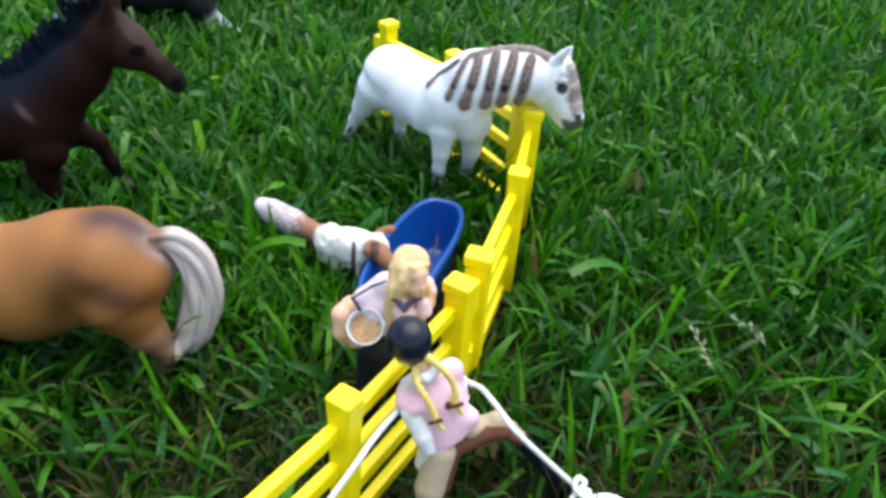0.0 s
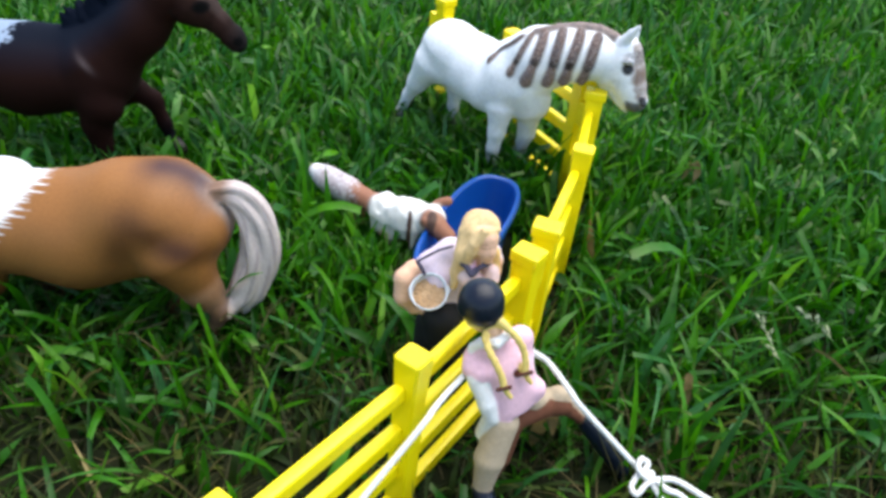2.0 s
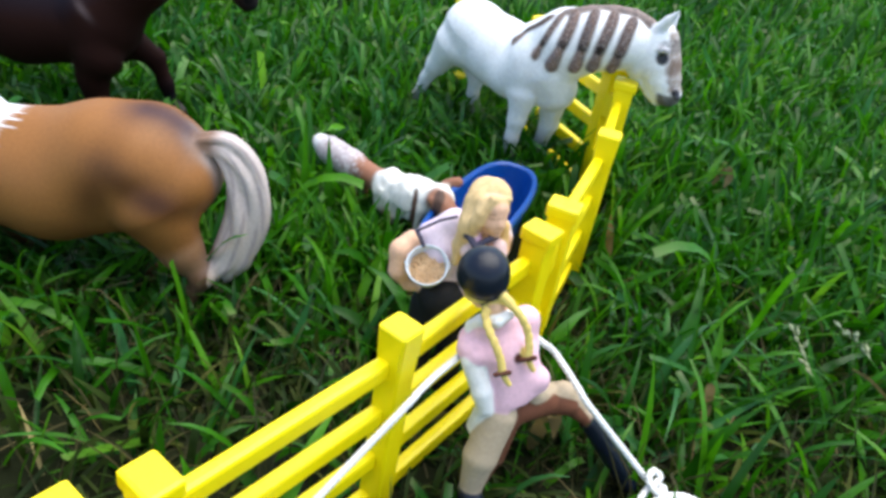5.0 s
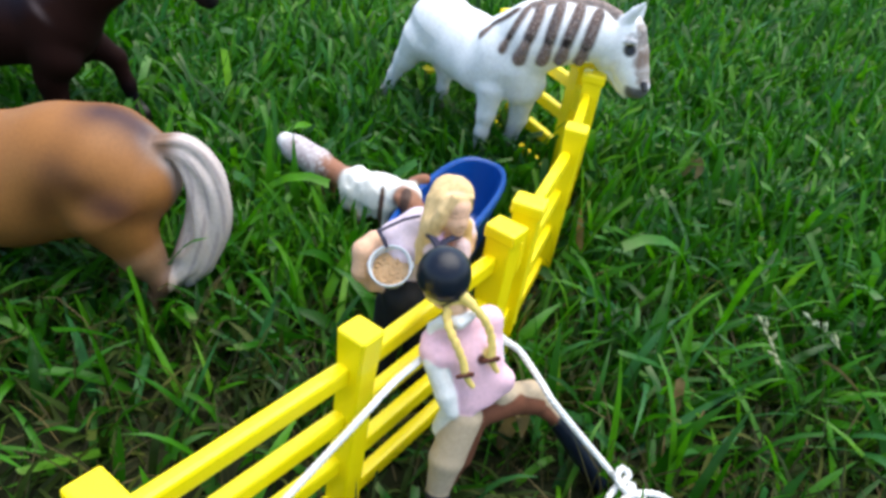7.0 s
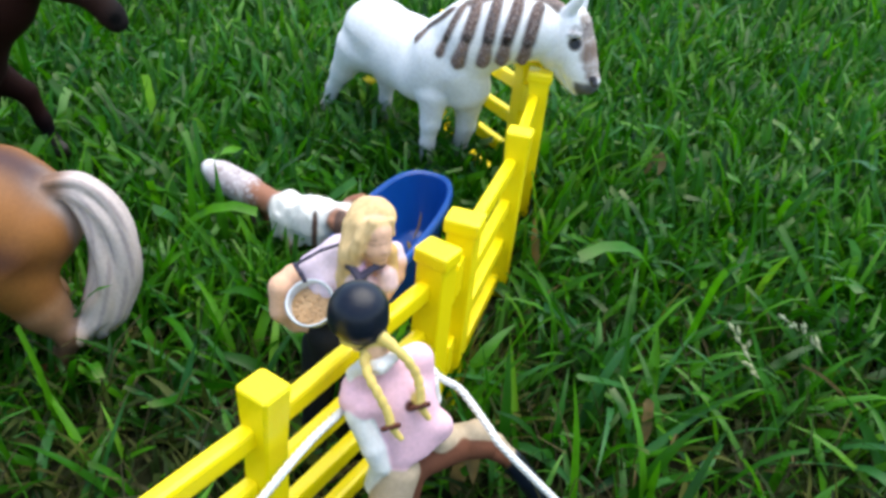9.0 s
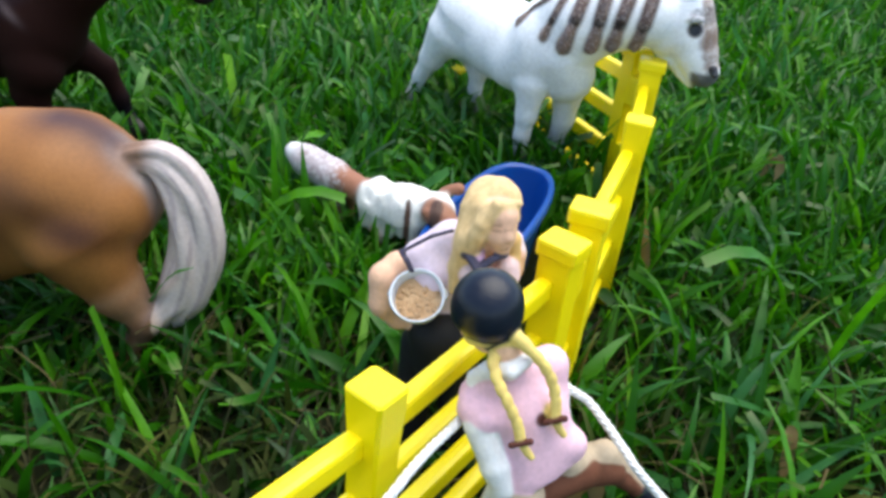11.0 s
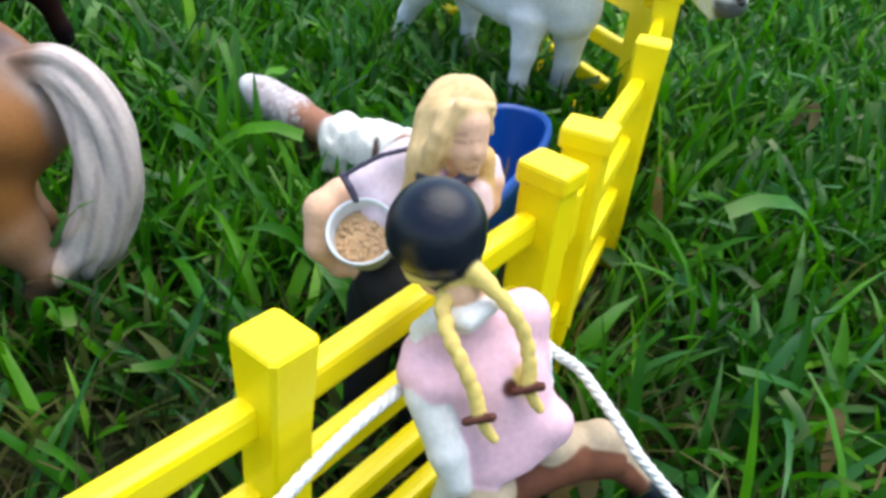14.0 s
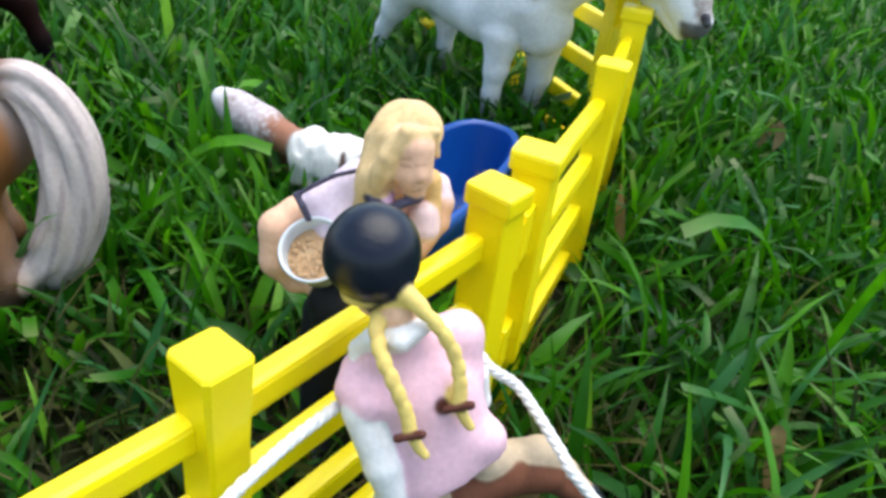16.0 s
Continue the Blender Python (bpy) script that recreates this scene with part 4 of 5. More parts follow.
def rider():
    pink, white, skin_c, hair, black = (0.80, 0.50, 0.58), (0.80, 0.79, 0.77), (0.78, 0.47, 0.30), (0.76, 0.58, 0.17), (0.004, 0.007, 0.017)
    beige, brown, tie = (0.46, 0.36, 0.25), (0.13, 0.050, 0.028), (0.10, 0.03, 0.02)
    ahead = np.array((-0.50, 0.86, 0.0))
    L = []
    # helmet with its peak, hair and chin strap
    L += [
        Limb((-0.0003, 0.1795, 0.0787), (-0.0005, 0.1792, 0.0784), 0.0067, 0.0067, black, 0.35, ((0, 0, 1), 0.95), soft=0.0004, over=0.0004),
        Limb((-0.0005, 0.1790, 0.0765), (-0.0000, 0.1788, 0.0765), 0.0063, 0.0063, black, 0.35, ((0, 0, 1), 0.62), soft=0.0010, over=0.0004),
        Limb((-0.0009, 0.1860, 0.0730), (-0.0012, 0.1890, 0.0704), 0.0045, 0.0040, black, 0.35, ((0, 0, 1), 0.4), soft=0.0006),
        Limb((-0.0005, 0.1800, 0.0728), (0.0005, 0.1795, 0.0706), 0.0046, 0.0030, skin_c, soft=0.0006),
        Limb((-0.0021, 0.1768, 0.0728), (-0.0002, 0.1757, 0.0729), 0.0020, 0.0016, hair, soft=0.0008),
    ]
    # nape, loose hair and strap
    L += [
        Limb((0.0006, 0.1755, 0.0732), (0.0045, 0.1760, 0.0744), 0.0016, 0.0019, hair, soft=0.0008),
        Limb((0.0041, 0.1765, 0.0711), (0.0052, 0.1775, 0.0667), 0.0029, 0.0034, skin_c, soft=0.0010),
        Limb((0.0055, 0.1750, 0.0751), (0.0074, 0.1745, 0.0738), 0.0013, 0.0013, hair, soft=0.0008, over=0.0003),
        Limb((-0.0030, 0.1770, 0.0723), (0.0006, 0.1742, 0.0721), 0.0004, 0.0004, black, 0.4, soft=0.0002),
        Limb((0.0006, 0.1742, 0.0721), (0.0035, 0.1740, 0.0751), 0.0004, 0.0005, black, 0.4, soft=0.0002),
    ]
    # white collar
    L += [
        Limb((-0.0012, 0.1768, 0.0629), (0.0012, 0.1748, 0.0669), 0.0012, 0.0013, white, 0.6, soft=0.0006, over=0.00035),
        Limb((0.0012, 0.1748, 0.0669), (0.0054, 0.1732, 0.0684), 0.0013, 0.0015, white, 0.6, soft=0.0006, over=0.00035),
        Limb((0.0054, 0.1732, 0.0684), (0.0083, 0.1748, 0.0700), 0.0015, 0.0011, white, 0.6, soft=0.0006, over=0.00035),
    ]
    # tunic: shoulders, back, flared skirt
    L += [
        Limb((0.0001, 0.1770, 0.0582), (0.0132, 0.1815, 0.0645), 0.0036, 0.0034, pink, 0.6, soft=0.0025),
        Limb((-0.0004, 0.1735, 0.0577), (0.0019, 0.1715, 0.0576), 0.0032, 0.0030, pink, 0.6, soft=0.0015),
        Limb((0.0133, 0.1812, 0.0645), (0.0152, 0.1800, 0.0592), 0.0034, 0.0028, pink, 0.6, soft=0.002),
        Limb((0.0069, 0.1775, 0.0614), (0.0115, 0.1745, 0.0558), 0.0074, 0.0059, pink, 0.6, (ahead, 0.55), soft=0.0020),
        Limb((0.0115, 0.1745, 0.0558), (0.0178, 0.1740, 0.0479), 0.0059, 0.0061, pink, 0.6, (ahead, 0.55), soft=0.0025, cut=((0.0164, 0.1680, 0.0456), (0.544, -0.127, -0.819))),
        Limb((0.0169, 0.1745, 0.0513), (0.0198, 0.1745, 0.0510), 0.0028, 0.0026, pink, 0.6, soft=0.0018, cut=((0.0164, 0.1680, 0.0456), (0.544, -0.127, -0.819))),
        Limb((0.0108, 0.1735, 0.0555), (0.0131, 0.1705, 0.0448), 0.0056, 0.0051, pink, 0.6, (ahead, 0.60), soft=0.0025, cut=((0.0164, 0.1680, 0.0456), (0.544, -0.127, -0.819))),
    ]
    # sleeves
    L += [
        Limb((0.0011, 0.1712, 0.0558), (0.0052, 0.1685, 0.0483), 0.0030, 0.0027, white, 0.6, soft=0.0008),
        Limb((0.0052, 0.1685, 0.0483), (0.0072, 0.1680, 0.0436), 0.0029, 0.0024, white, 0.6, soft=0.0008),
        Limb((0.0067, 0.1685, 0.0429), (0.0060, 0.1705, 0.0338), 0.0022, 0.0026, white, 0.6, soft=0.0010),
        Limb((0.0173, 0.1835, 0.0556), (0.0184, 0.1838, 0.0500), 0.0017, 0.0015, white, 0.6, soft=0.0010),
        Limb((0.0184, 0.1838, 0.0500), (0.0180, 0.1880, 0.0446), 0.0015, 0.0015, white, 0.6, soft=0.0010),
    ]
    # one leg: breeches tan outside and brown within, boot with a pale mark on its shaft
    L += [
        Limb((0.0099, 0.1612, 0.0138), (0.0103, 0.1612, 0.0144), 0.0005, 0.0005, (0.62, 0.66, 0.74), 0.5, soft=0.0002, over=0.0002),
        Limb((0.0113, 0.1700, 0.0395), (0.0088, 0.1660, 0.0274), 0.0049, 0.0048, beige, 0.7, soft=0.001),
        Limb((0.0088, 0.1660, 0.0274), (0.0080, 0.1640, 0.0153), 0.0047, 0.0031, beige, 0.7, soft=0.001),
        Limb((0.0147, 0.1725, 0.0367), (0.0132, 0.1690, 0.0250), 0.0033, 0.0027, brown, 0.7, soft=0.001, over=0.0002),
        Limb((0.0132, 0.1690, 0.0250), (0.0098, 0.1660, 0.0133), 0.0022, 0.0017, brown, 0.7, soft=0.001),
        Limb((0.0080, 0.1635, 0.0146), (0.0147, 0.1536, 0.0060), 0.0036, 0.0034, black, 0.3, soft=0.0006),
        Limb((0.0150, 0.1551, 0.0040), (0.0125, 0.1593, 0.0035), 0.0032, 0.0028, black, 0.3, soft=0.0006),
    ]
    # the other leg, stretched out
    L += [
        Limb((0.0203, 0.1780, 0.0422), (0.0302, 0.1870, 0.0367), 0.0033, 0.0032, beige, 0.7, soft=0.001),
        Limb((0.0302, 0.1870, 0.0367), (0.0356, 0.1895, 0.0309), 0.0032, 0.0025, beige, 0.7, soft=0.001),
        Limb((0.0357, 0.1895, 0.0305), (0.0401, 0.1890, 0.0265), 0.0029, 0.0023, beige, 0.7, soft=0.001),
        Limb((0.0165, 0.1745, 0.0379), (0.0244, 0.1795, 0.0385), 0.0037, 0.0036, brown, 0.7, soft=0.001, over=0.0003),
        Limb((0.0244, 0.1795, 0.0385), (0.0326, 0.1855, 0.0330), 0.0034, 0.0026, brown, 0.7, soft=0.001, over=0.0003),
        Limb((0.0329, 0.1860, 0.0321), (0.0396, 0.1880, 0.0264), 0.0021, 0.0016, brown, 0.7, soft=0.001, over=0.0003),
        Limb((0.0407, 0.1890, 0.0256), (0.0576, 0.1859, 0.0060), 0.0031, 0.0030, black, 0.3, soft=0.0006),
        Limb((0.0583, 0.1878, 0.0040), (0.0574, 0.1931, 0.0035), 0.0032, 0.0029, black, 0.3, soft=0.0006),
    ]
    # two plaits down the back, each tied with a brown bow
    for ctrl in ([(0.0014, 0.1745, 0.0709), (0.0030, 0.1705, 0.0683), (0.0056, 0.1680, 0.0651), (0.0078, 0.1668, 0.0614), (0.0087, 0.1660, 0.0589), (0.0097, 0.1655, 0.0572), (0.0111, 0.1652, 0.0554)],
                 [(0.0066, 0.1745, 0.0743), (0.0104, 0.1735, 0.0715), (0.0133, 0.1728, 0.0674), (0.0146, 0.1715, 0.0633), (0.0148, 0.1708, 0.0611), (0.0155, 0.1702, 0.0595), (0.0168, 0.1698, 0.0576)]):
        n = 36
        line = curve_points(ctrl, n)
        knot = int(n * 4 / 6)
        for i in range(n - 1):
            swell = 0.00030 * abs(math.sin(i * 1.05))
            r = (0.00078 if i < knot else 0.00062) + swell - 0.00018 * i / n
            sway = np.array((0.00022 * math.sin(i * 1.05 * 2), 0.0, 0.0))
            # crevice shade put into the hair colour in the plait's valleys
            shade = tuple(c * (0.72 + 0.28 * abs(math.sin(i * 1.05))) for c in hair)
            L.append(Limb(line[i] + sway, line[i + 1] + sway, r, r, shade, 0.6, soft=0.0002, over=0.0003))
        b = Vector(line[knot])
        for k in (1, -1):
            L.append(Limb(b + Vector((0, -0.0009, 0)), b + Vector((k * 0.0017, -0.0009, k * 0.0008)), 0.0005, 0.0007, tie, 0.5, soft=0.0002, over=0.0004))
    return tagged(figurine("rider_doll", L, 0.00038, 0.001, doll_paint, 0.00010), "toy rider doll in pink tunic and black riding helmet", "toy doll", "toy dolls")


def blond_doll():
    lilac, skin_c, hair, black, strap, pink = (0.76, 0.62, 0.71), (0.78, 0.47, 0.31), (0.75, 0.52, 0.255), (0.012, 0.012, 0.014), (0.06, 0.055, 0.09), (0.66, 0.40, 0.54)
    lip, chest, amber = (0.66, 0.33, 0.26), (0.80, 0.56, 0.52), (0.74, 0.45, 0.16)
    L = []
    # face, turned aside and down
    L += [
        Limb((0.0012, 0.2088, 0.0806), (0.0015, 0.2080, 0.0764), 0.0034, 0.0031, skin_c, soft=0.0008, over=0.0007),
        Limb((0.0011, 0.2080, 0.0761), (0.0019, 0.2078, 0.0726), 0.0030, 0.0019, skin_c, soft=0.0012),
        Limb((0.0021, 0.2060, 0.0789), (0.0031, 0.2054, 0.0771), 0.0003, 0.0005, skin_c, soft=0.0012),
        Limb((0.0021, 0.2058, 0.0741), (0.0032, 0.2056, 0.0746), 0.0004, 0.0003, lip, soft=0.0006),
        Limb((-0.0012, 0.2110, 0.0723), (-0.0007, 0.2120, 0.0675), 0.0025, 0.0027, skin_c, soft=0.001),
    ]
    # hair, parted at the brow, falling long on one side
    L += [
        Limb((-0.0021, 0.2168, 0.0799), (-0.0004, 0.2162, 0.0803), 0.0053, 0.0050, hair, 0.5, soft=0.0008),
        Limb((0.0000, 0.2152, 0.0818), (0.0016, 0.2150, 0.0812), 0.0037, 0.0032, hair, 0.5, soft=0.002),
        Limb((0.0040, 0.2128, 0.0818), (0.0047, 0.2126, 0.0778), 0.0006, 0.0006, hair, 0.5, soft=0.0008),
        Limb((-0.0038, 0.2128, 0.0794), (-0.0053, 0.2100, 0.0731), 0.0036, 0.0030, hair, 0.5, soft=0.003),
    ]
    # a lock swept from the parting across the brow
    L += [
        Limb((0.0042, 0.2100, 0.0834), (-0.0004, 0.2074, 0.0838), 0.0009, 0.0012, hair, 0.5, soft=0.0008, over=0.0012),
        Limb((-0.0004, 0.2074, 0.0838), (-0.0030, 0.2062, 0.0792), 0.0012, 0.0013, hair, 0.5, soft=0.0008, over=0.0012),
        Limb((-0.0030, 0.2062, 0.0792), (-0.0043, 0.2064, 0.0735), 0.0013, 0.0012, hair, 0.5, soft=0.0008, over=0.0012),
    ]
    # loose locks
    L += [
        Limb((-0.0053, 0.2090, 0.0737), (-0.0069, 0.2105, 0.0650), 0.0031, 0.0025, hair, 0.5, soft=0.001),
        Limb((-0.0069, 0.2105, 0.0650), (-0.0076, 0.2095, 0.0594), 0.0024, 0.0012, hair, 0.5, soft=0.001),
        Limb((-0.0025, 0.2090, 0.0812), (-0.0038, 0.2070, 0.0762), 0.0013, 0.0013, hair, 0.5, soft=0.0025),
        Limb((-0.0038, 0.2062, 0.0767), (-0.0053, 0.2085, 0.0688), 0.0012, 0.0008, hair, 0.5, soft=0.0012),
        Limb((-0.0053, 0.2093, 0.0683), (-0.0061, 0.2090, 0.0629), 0.0008, 0.0005, amber, 0.5, soft=0.0008),
        Limb((-0.0060, 0.2130, 0.0789), (-0.0067, 0.2085, 0.0717), 0.0023, 0.0019, hair, 0.5, soft=0.0012),
        Limb((0.0041, 0.2112, 0.0737), (0.0057, 0.2100, 0.0668), 0.0021, 0.0012, amber, 0.5, soft=0.0008),
    ]
    # pale lilac top with a dark piping
    L += [
        Limb((-0.0164, 0.2190, 0.0608), (-0.0092, 0.2210, 0.0647), 0.0043, 0.0051, lilac, 0.6, soft=0.002),
        Limb((-0.0092, 0.2210, 0.0647), (0.0034, 0.2210, 0.0625), 0.0051, 0.0039, lilac, 0.6, soft=0.002),
        Limb((-0.0118, 0.2185, 0.0575), (-0.0098, 0.2190, 0.0423), 0.0071, 0.0073, lilac, 0.6, soft=0.002),
        Limb((-0.0033, 0.2170, 0.0603), (-0.0015, 0.2170, 0.0483), 0.0038, 0.0056, lilac, 0.6, soft=0.002),
        Limb((-0.0094, 0.2165, 0.0707), (-0.0138, 0.2150, 0.0695), 0.0005, 0.0005, strap, 0.5, soft=0.0003, over=0.0004),
        Limb((-0.0138, 0.2150, 0.0695), (-0.0170, 0.2140, 0.0676), 0.0005, 0.0005, strap, 0.5, soft=0.0003, over=0.0004),
        Limb((-0.0170, 0.2140, 0.0676), (-0.0203, 0.2140, 0.0649), 0.0005, 0.0005, strap, 0.5, soft=0.0003, over=0.0004),
        Limb((-0.0205, 0.2140, 0.0648), (-0.0189, 0.2126, 0.0635), 0.0007, 0.0007, strap, 0.5, soft=0.0003, over=0.0004),
        Limb((-0.0189, 0.2126, 0.0635), (-0.0176, 0.2120, 0.0614), 0.0007, 0.0007, strap, 0.5, soft=0.0003, over=0.0004),
    ]
    # neckline
    L += [
        Limb((-0.0028, 0.2080, 0.0651), (-0.0021, 0.2077, 0.0646), 0.0037, 0.0036, chest, 0.6, soft=0.001),
        Limb((0.0038, 0.2090, 0.0680), (0.0043, 0.2085, 0.0654), 0.0025, 0.0027, chest, 0.6, soft=0.001),
        Limb((-0.0027, 0.2070, 0.0705), (-0.0018, 0.2050, 0.0687), 0.0015, 0.0010, pink, 0.6, soft=0.0008),
        Limb((-0.0053, 0.2065, 0.0709), (-0.0025, 0.2040, 0.0690), 0.0008, 0.0009, strap, 0.5, soft=0.0004, over=0.0005),
        Limb((-0.0025, 0.2040, 0.0690), (-0.0001, 0.2055, 0.0713), 0.0009, 0.0008, strap, 0.5, soft=0.0004, over=0.0005),
        Limb((-0.0001, 0.2055, 0.0713), (0.0026, 0.2070, 0.0718), 0.0009, 0.0007, strap, 0.5, soft=0.0004, over=0.0005),
    ]
    # arms
    L += [
        Limb((-0.0214, 0.2175, 0.0586), (-0.0243, 0.2145, 0.0567), 0.0035, 0.0033, skin_c, soft=0.001),
        Limb((-0.0243, 0.2145, 0.0567), (-0.0238, 0.2130, 0.0503), 0.0035, 0.0034, skin_c, soft=0.001),
        Limb((-0.0238, 0.2130, 0.0503), (-0.0203, 0.2130, 0.0458), 0.0032, 0.0022, skin_c, soft=0.001),
        Limb((-0.0203, 0.2130, 0.0458), (-0.0149, 0.2125, 0.0461), 0.0020, 0.0018, skin_c, soft=0.001),
        Limb((0.0050, 0.2210, 0.0677), (0.0059, 0.2200, 0.0648), 0.0023, 0.0025, lilac, 0.6, soft=0.001),
        Limb((0.0059, 0.2195, 0.0646), (0.0061, 0.2180, 0.0615), 0.0024, 0.0021, skin_c, soft=0.001),
        Limb((0.0061, 0.2180, 0.0615), (0.0033, 0.2140, 0.0566), 0.0019, 0.0017, skin_c, soft=0.001),
    ]
    # dark trousers and boots
    L += [
        Limb((-0.0098, 0.2130, 0.0432), (-0.0091, 0.2140, 0.0371), 0.0074, 0.0079, black, 0.6, soft=0.001),
        Limb((-0.0135, 0.2150, 0.0380), (-0.0150, 0.2130, 0.0040), 0.0056, 0.0038, black, 0.6, soft=0.001),
        Limb((-0.0045, 0.2165, 0.0380), (-0.0030, 0.2160, 0.0040), 0.0056, 0.0038, black, 0.6, soft=0.001),
        Limb((-0.0150, 0.2130, 0.0035), (-0.0130, 0.2060, 0.0030), 0.0036, 0.0032, black, 0.4, soft=0.001),
        Limb((-0.0030, 0.2160, 0.0035), (-0.0010, 0.2090, 0.0030), 0.0036, 0.0032, black, 0.4, soft=0.001),
    ]

    def face(v, rgba):
        """Closed brows and eyes, drawn thin on the face."""
        rgba = doll_paint(v, rgba)
        skin_at = (rgba[:, 0] > 0.7) & (rgba[:, 2] > 0.26) & (rgba[:, 1] < 0.52)
        for a, b, r in FACE_MARKS:
            a, b = np.array(a), np.array(b)
            d = b - a
            h = np.clip(((v - a) @ d) / (d @ d), 0, 1)
            off = np.linalg.norm(v - a - h[:, None] * d, axis=1)
            rgba = blend(rgba, np.where(skin_at, np.clip((r - off) / 0.0003, 0, 0.5), 0), (0.34, 0.17, 0.10))
        return rgba
    return tagged(figurine("groom_doll", L, 0.00038, 0.001, face, 0.00010), "toy doll with long blond hair, lilac top and dark trousers", "toy doll", "toy dolls")


def feed_bucket():
    thing = new("feed_bucket")
    thing.matrix_world = pose(-0.0150, 0.2129, 0.0509, 38, -4, 0) @ Matrix.Scale(0.84, 4)
    tagged(thing, "pale toy bucket full of oat feed on the doll's arm", "bucket")
    n = 32
    bm = bmesh.new()
    prof = [(0.0052, 0), (0.0056, 0.0004), (0.0071, 0.0096), (0.0076, 0.0098), (0.0078, 0.0104), (0.0075, 0.0110), (0.0071, 0.0108), (0.0069, 0.0098), (0.0062, 0.0045)]
    rings = [[bm.verts.new((r * math.cos(2 * math.pi * i / n), r * math.sin(2 * math.pi * i / n), z)) for i in range(n)] for r, z in prof]
    for a, b in zip(rings, rings[1:]):
        for i in range(n):
            bm.faces.new((a[i], a[(i + 1) % n], b[(i + 1) % n], b[i]))
    bm.faces.new(rings[0])
    part("pail", bm, M_TIN, thing, "", True)
    bm = bmesh.new()
    rnd = random.Random(5)
    top = [[bm.verts.new((r * math.cos(2 * math.pi * i / 24), r * math.sin(2 * math.pi * i / 24), 0.0064 + 0.0005 * (1 - r / 0.0065) + rnd.uniform(-0.0002, 0.0002))) for i in range(24)] for r in (0.0065, 0.0050, 0.0036, 0.0020, 0.0008)]
    for a, b in zip(top, top[1:]):
        for i in range(24):
            bm.faces.new((a[i], a[(i + 1) % 24], b[(i + 1) % 24], b[i]))
    bm.faces.new(top[-1])
    feed = part("feed", bm, M_FEED, thing, "crumbly oat feed", True)
    bm = bmesh.new()
    bmesh.ops.create_icosphere(bm, subdivisions=2, radius=0.00056, matrix=Matrix.Diagonal((1.5, 1.0, 0.7, 1)))
    oat = part("oat", bm, M_FEED, feed, "", True)
    oat.location = (0.0, 0.0, 0.0069)
    for _ in range(90):
        r, a = 0.0058 * math.sqrt(rnd.random()), rnd.uniform(0, 6.28)
        twin = new("oat", oat.data)
        twin.parent = feed
        twin.matrix_local = Matrix.Translation((r * math.cos(a), r * math.sin(a), rnd.uniform(0.0063, 0.0070))) @ Euler((rnd.uniform(-0.8, 0.8), rnd.uniform(-0.8, 0.8), rnd.uniform(0, 6.28))).to_matrix().to_4x4()
    line = np.array([(-0.0078 * math.cos(a), 0.0090 * math.sin(a), 0.0092 - 0.0075 * math.sin(a)) for a in np.linspace(0, math.pi, 20)])
    v, f = tube(line, 0.0005, 6)
    mesh_object("handle", v, f, M_TIN, thing, "thin wire handle")
    return thing


rider()
blond_doll()
feed_bucket()


# ---- white cord ----
def cord(ctrl, n, radius, strands=3, twist=1200.0):
    line = curve_points(ctrl, n)
    t = np.gradient(line, axis=0)
    t /= np.linalg.norm(t, axis=1)[:, None]
    s = np.cross(t, (0.0, 0.3, 1.0))
    s /= np.linalg.norm(s, axis=1)[:, None]
    w = np.cross(s, t)
    run = np.concatenate([[0], np.cumsum(np.linalg.norm(np.diff(line, axis=0), axis=1))]) * twist
    verts, faces = [], []
    for k in range(strands):
        a = run + 2 * math.pi * k / strands
        v, f = tube(line + radius * 0.44 * (np.cos(a)[:, None] * s + np.sin(a)[:, None] * w), radius * 0.67, 6, sum(len(x) for x in verts))
        verts.append(v)
        faces += f
    return np.vstack(verts), faces


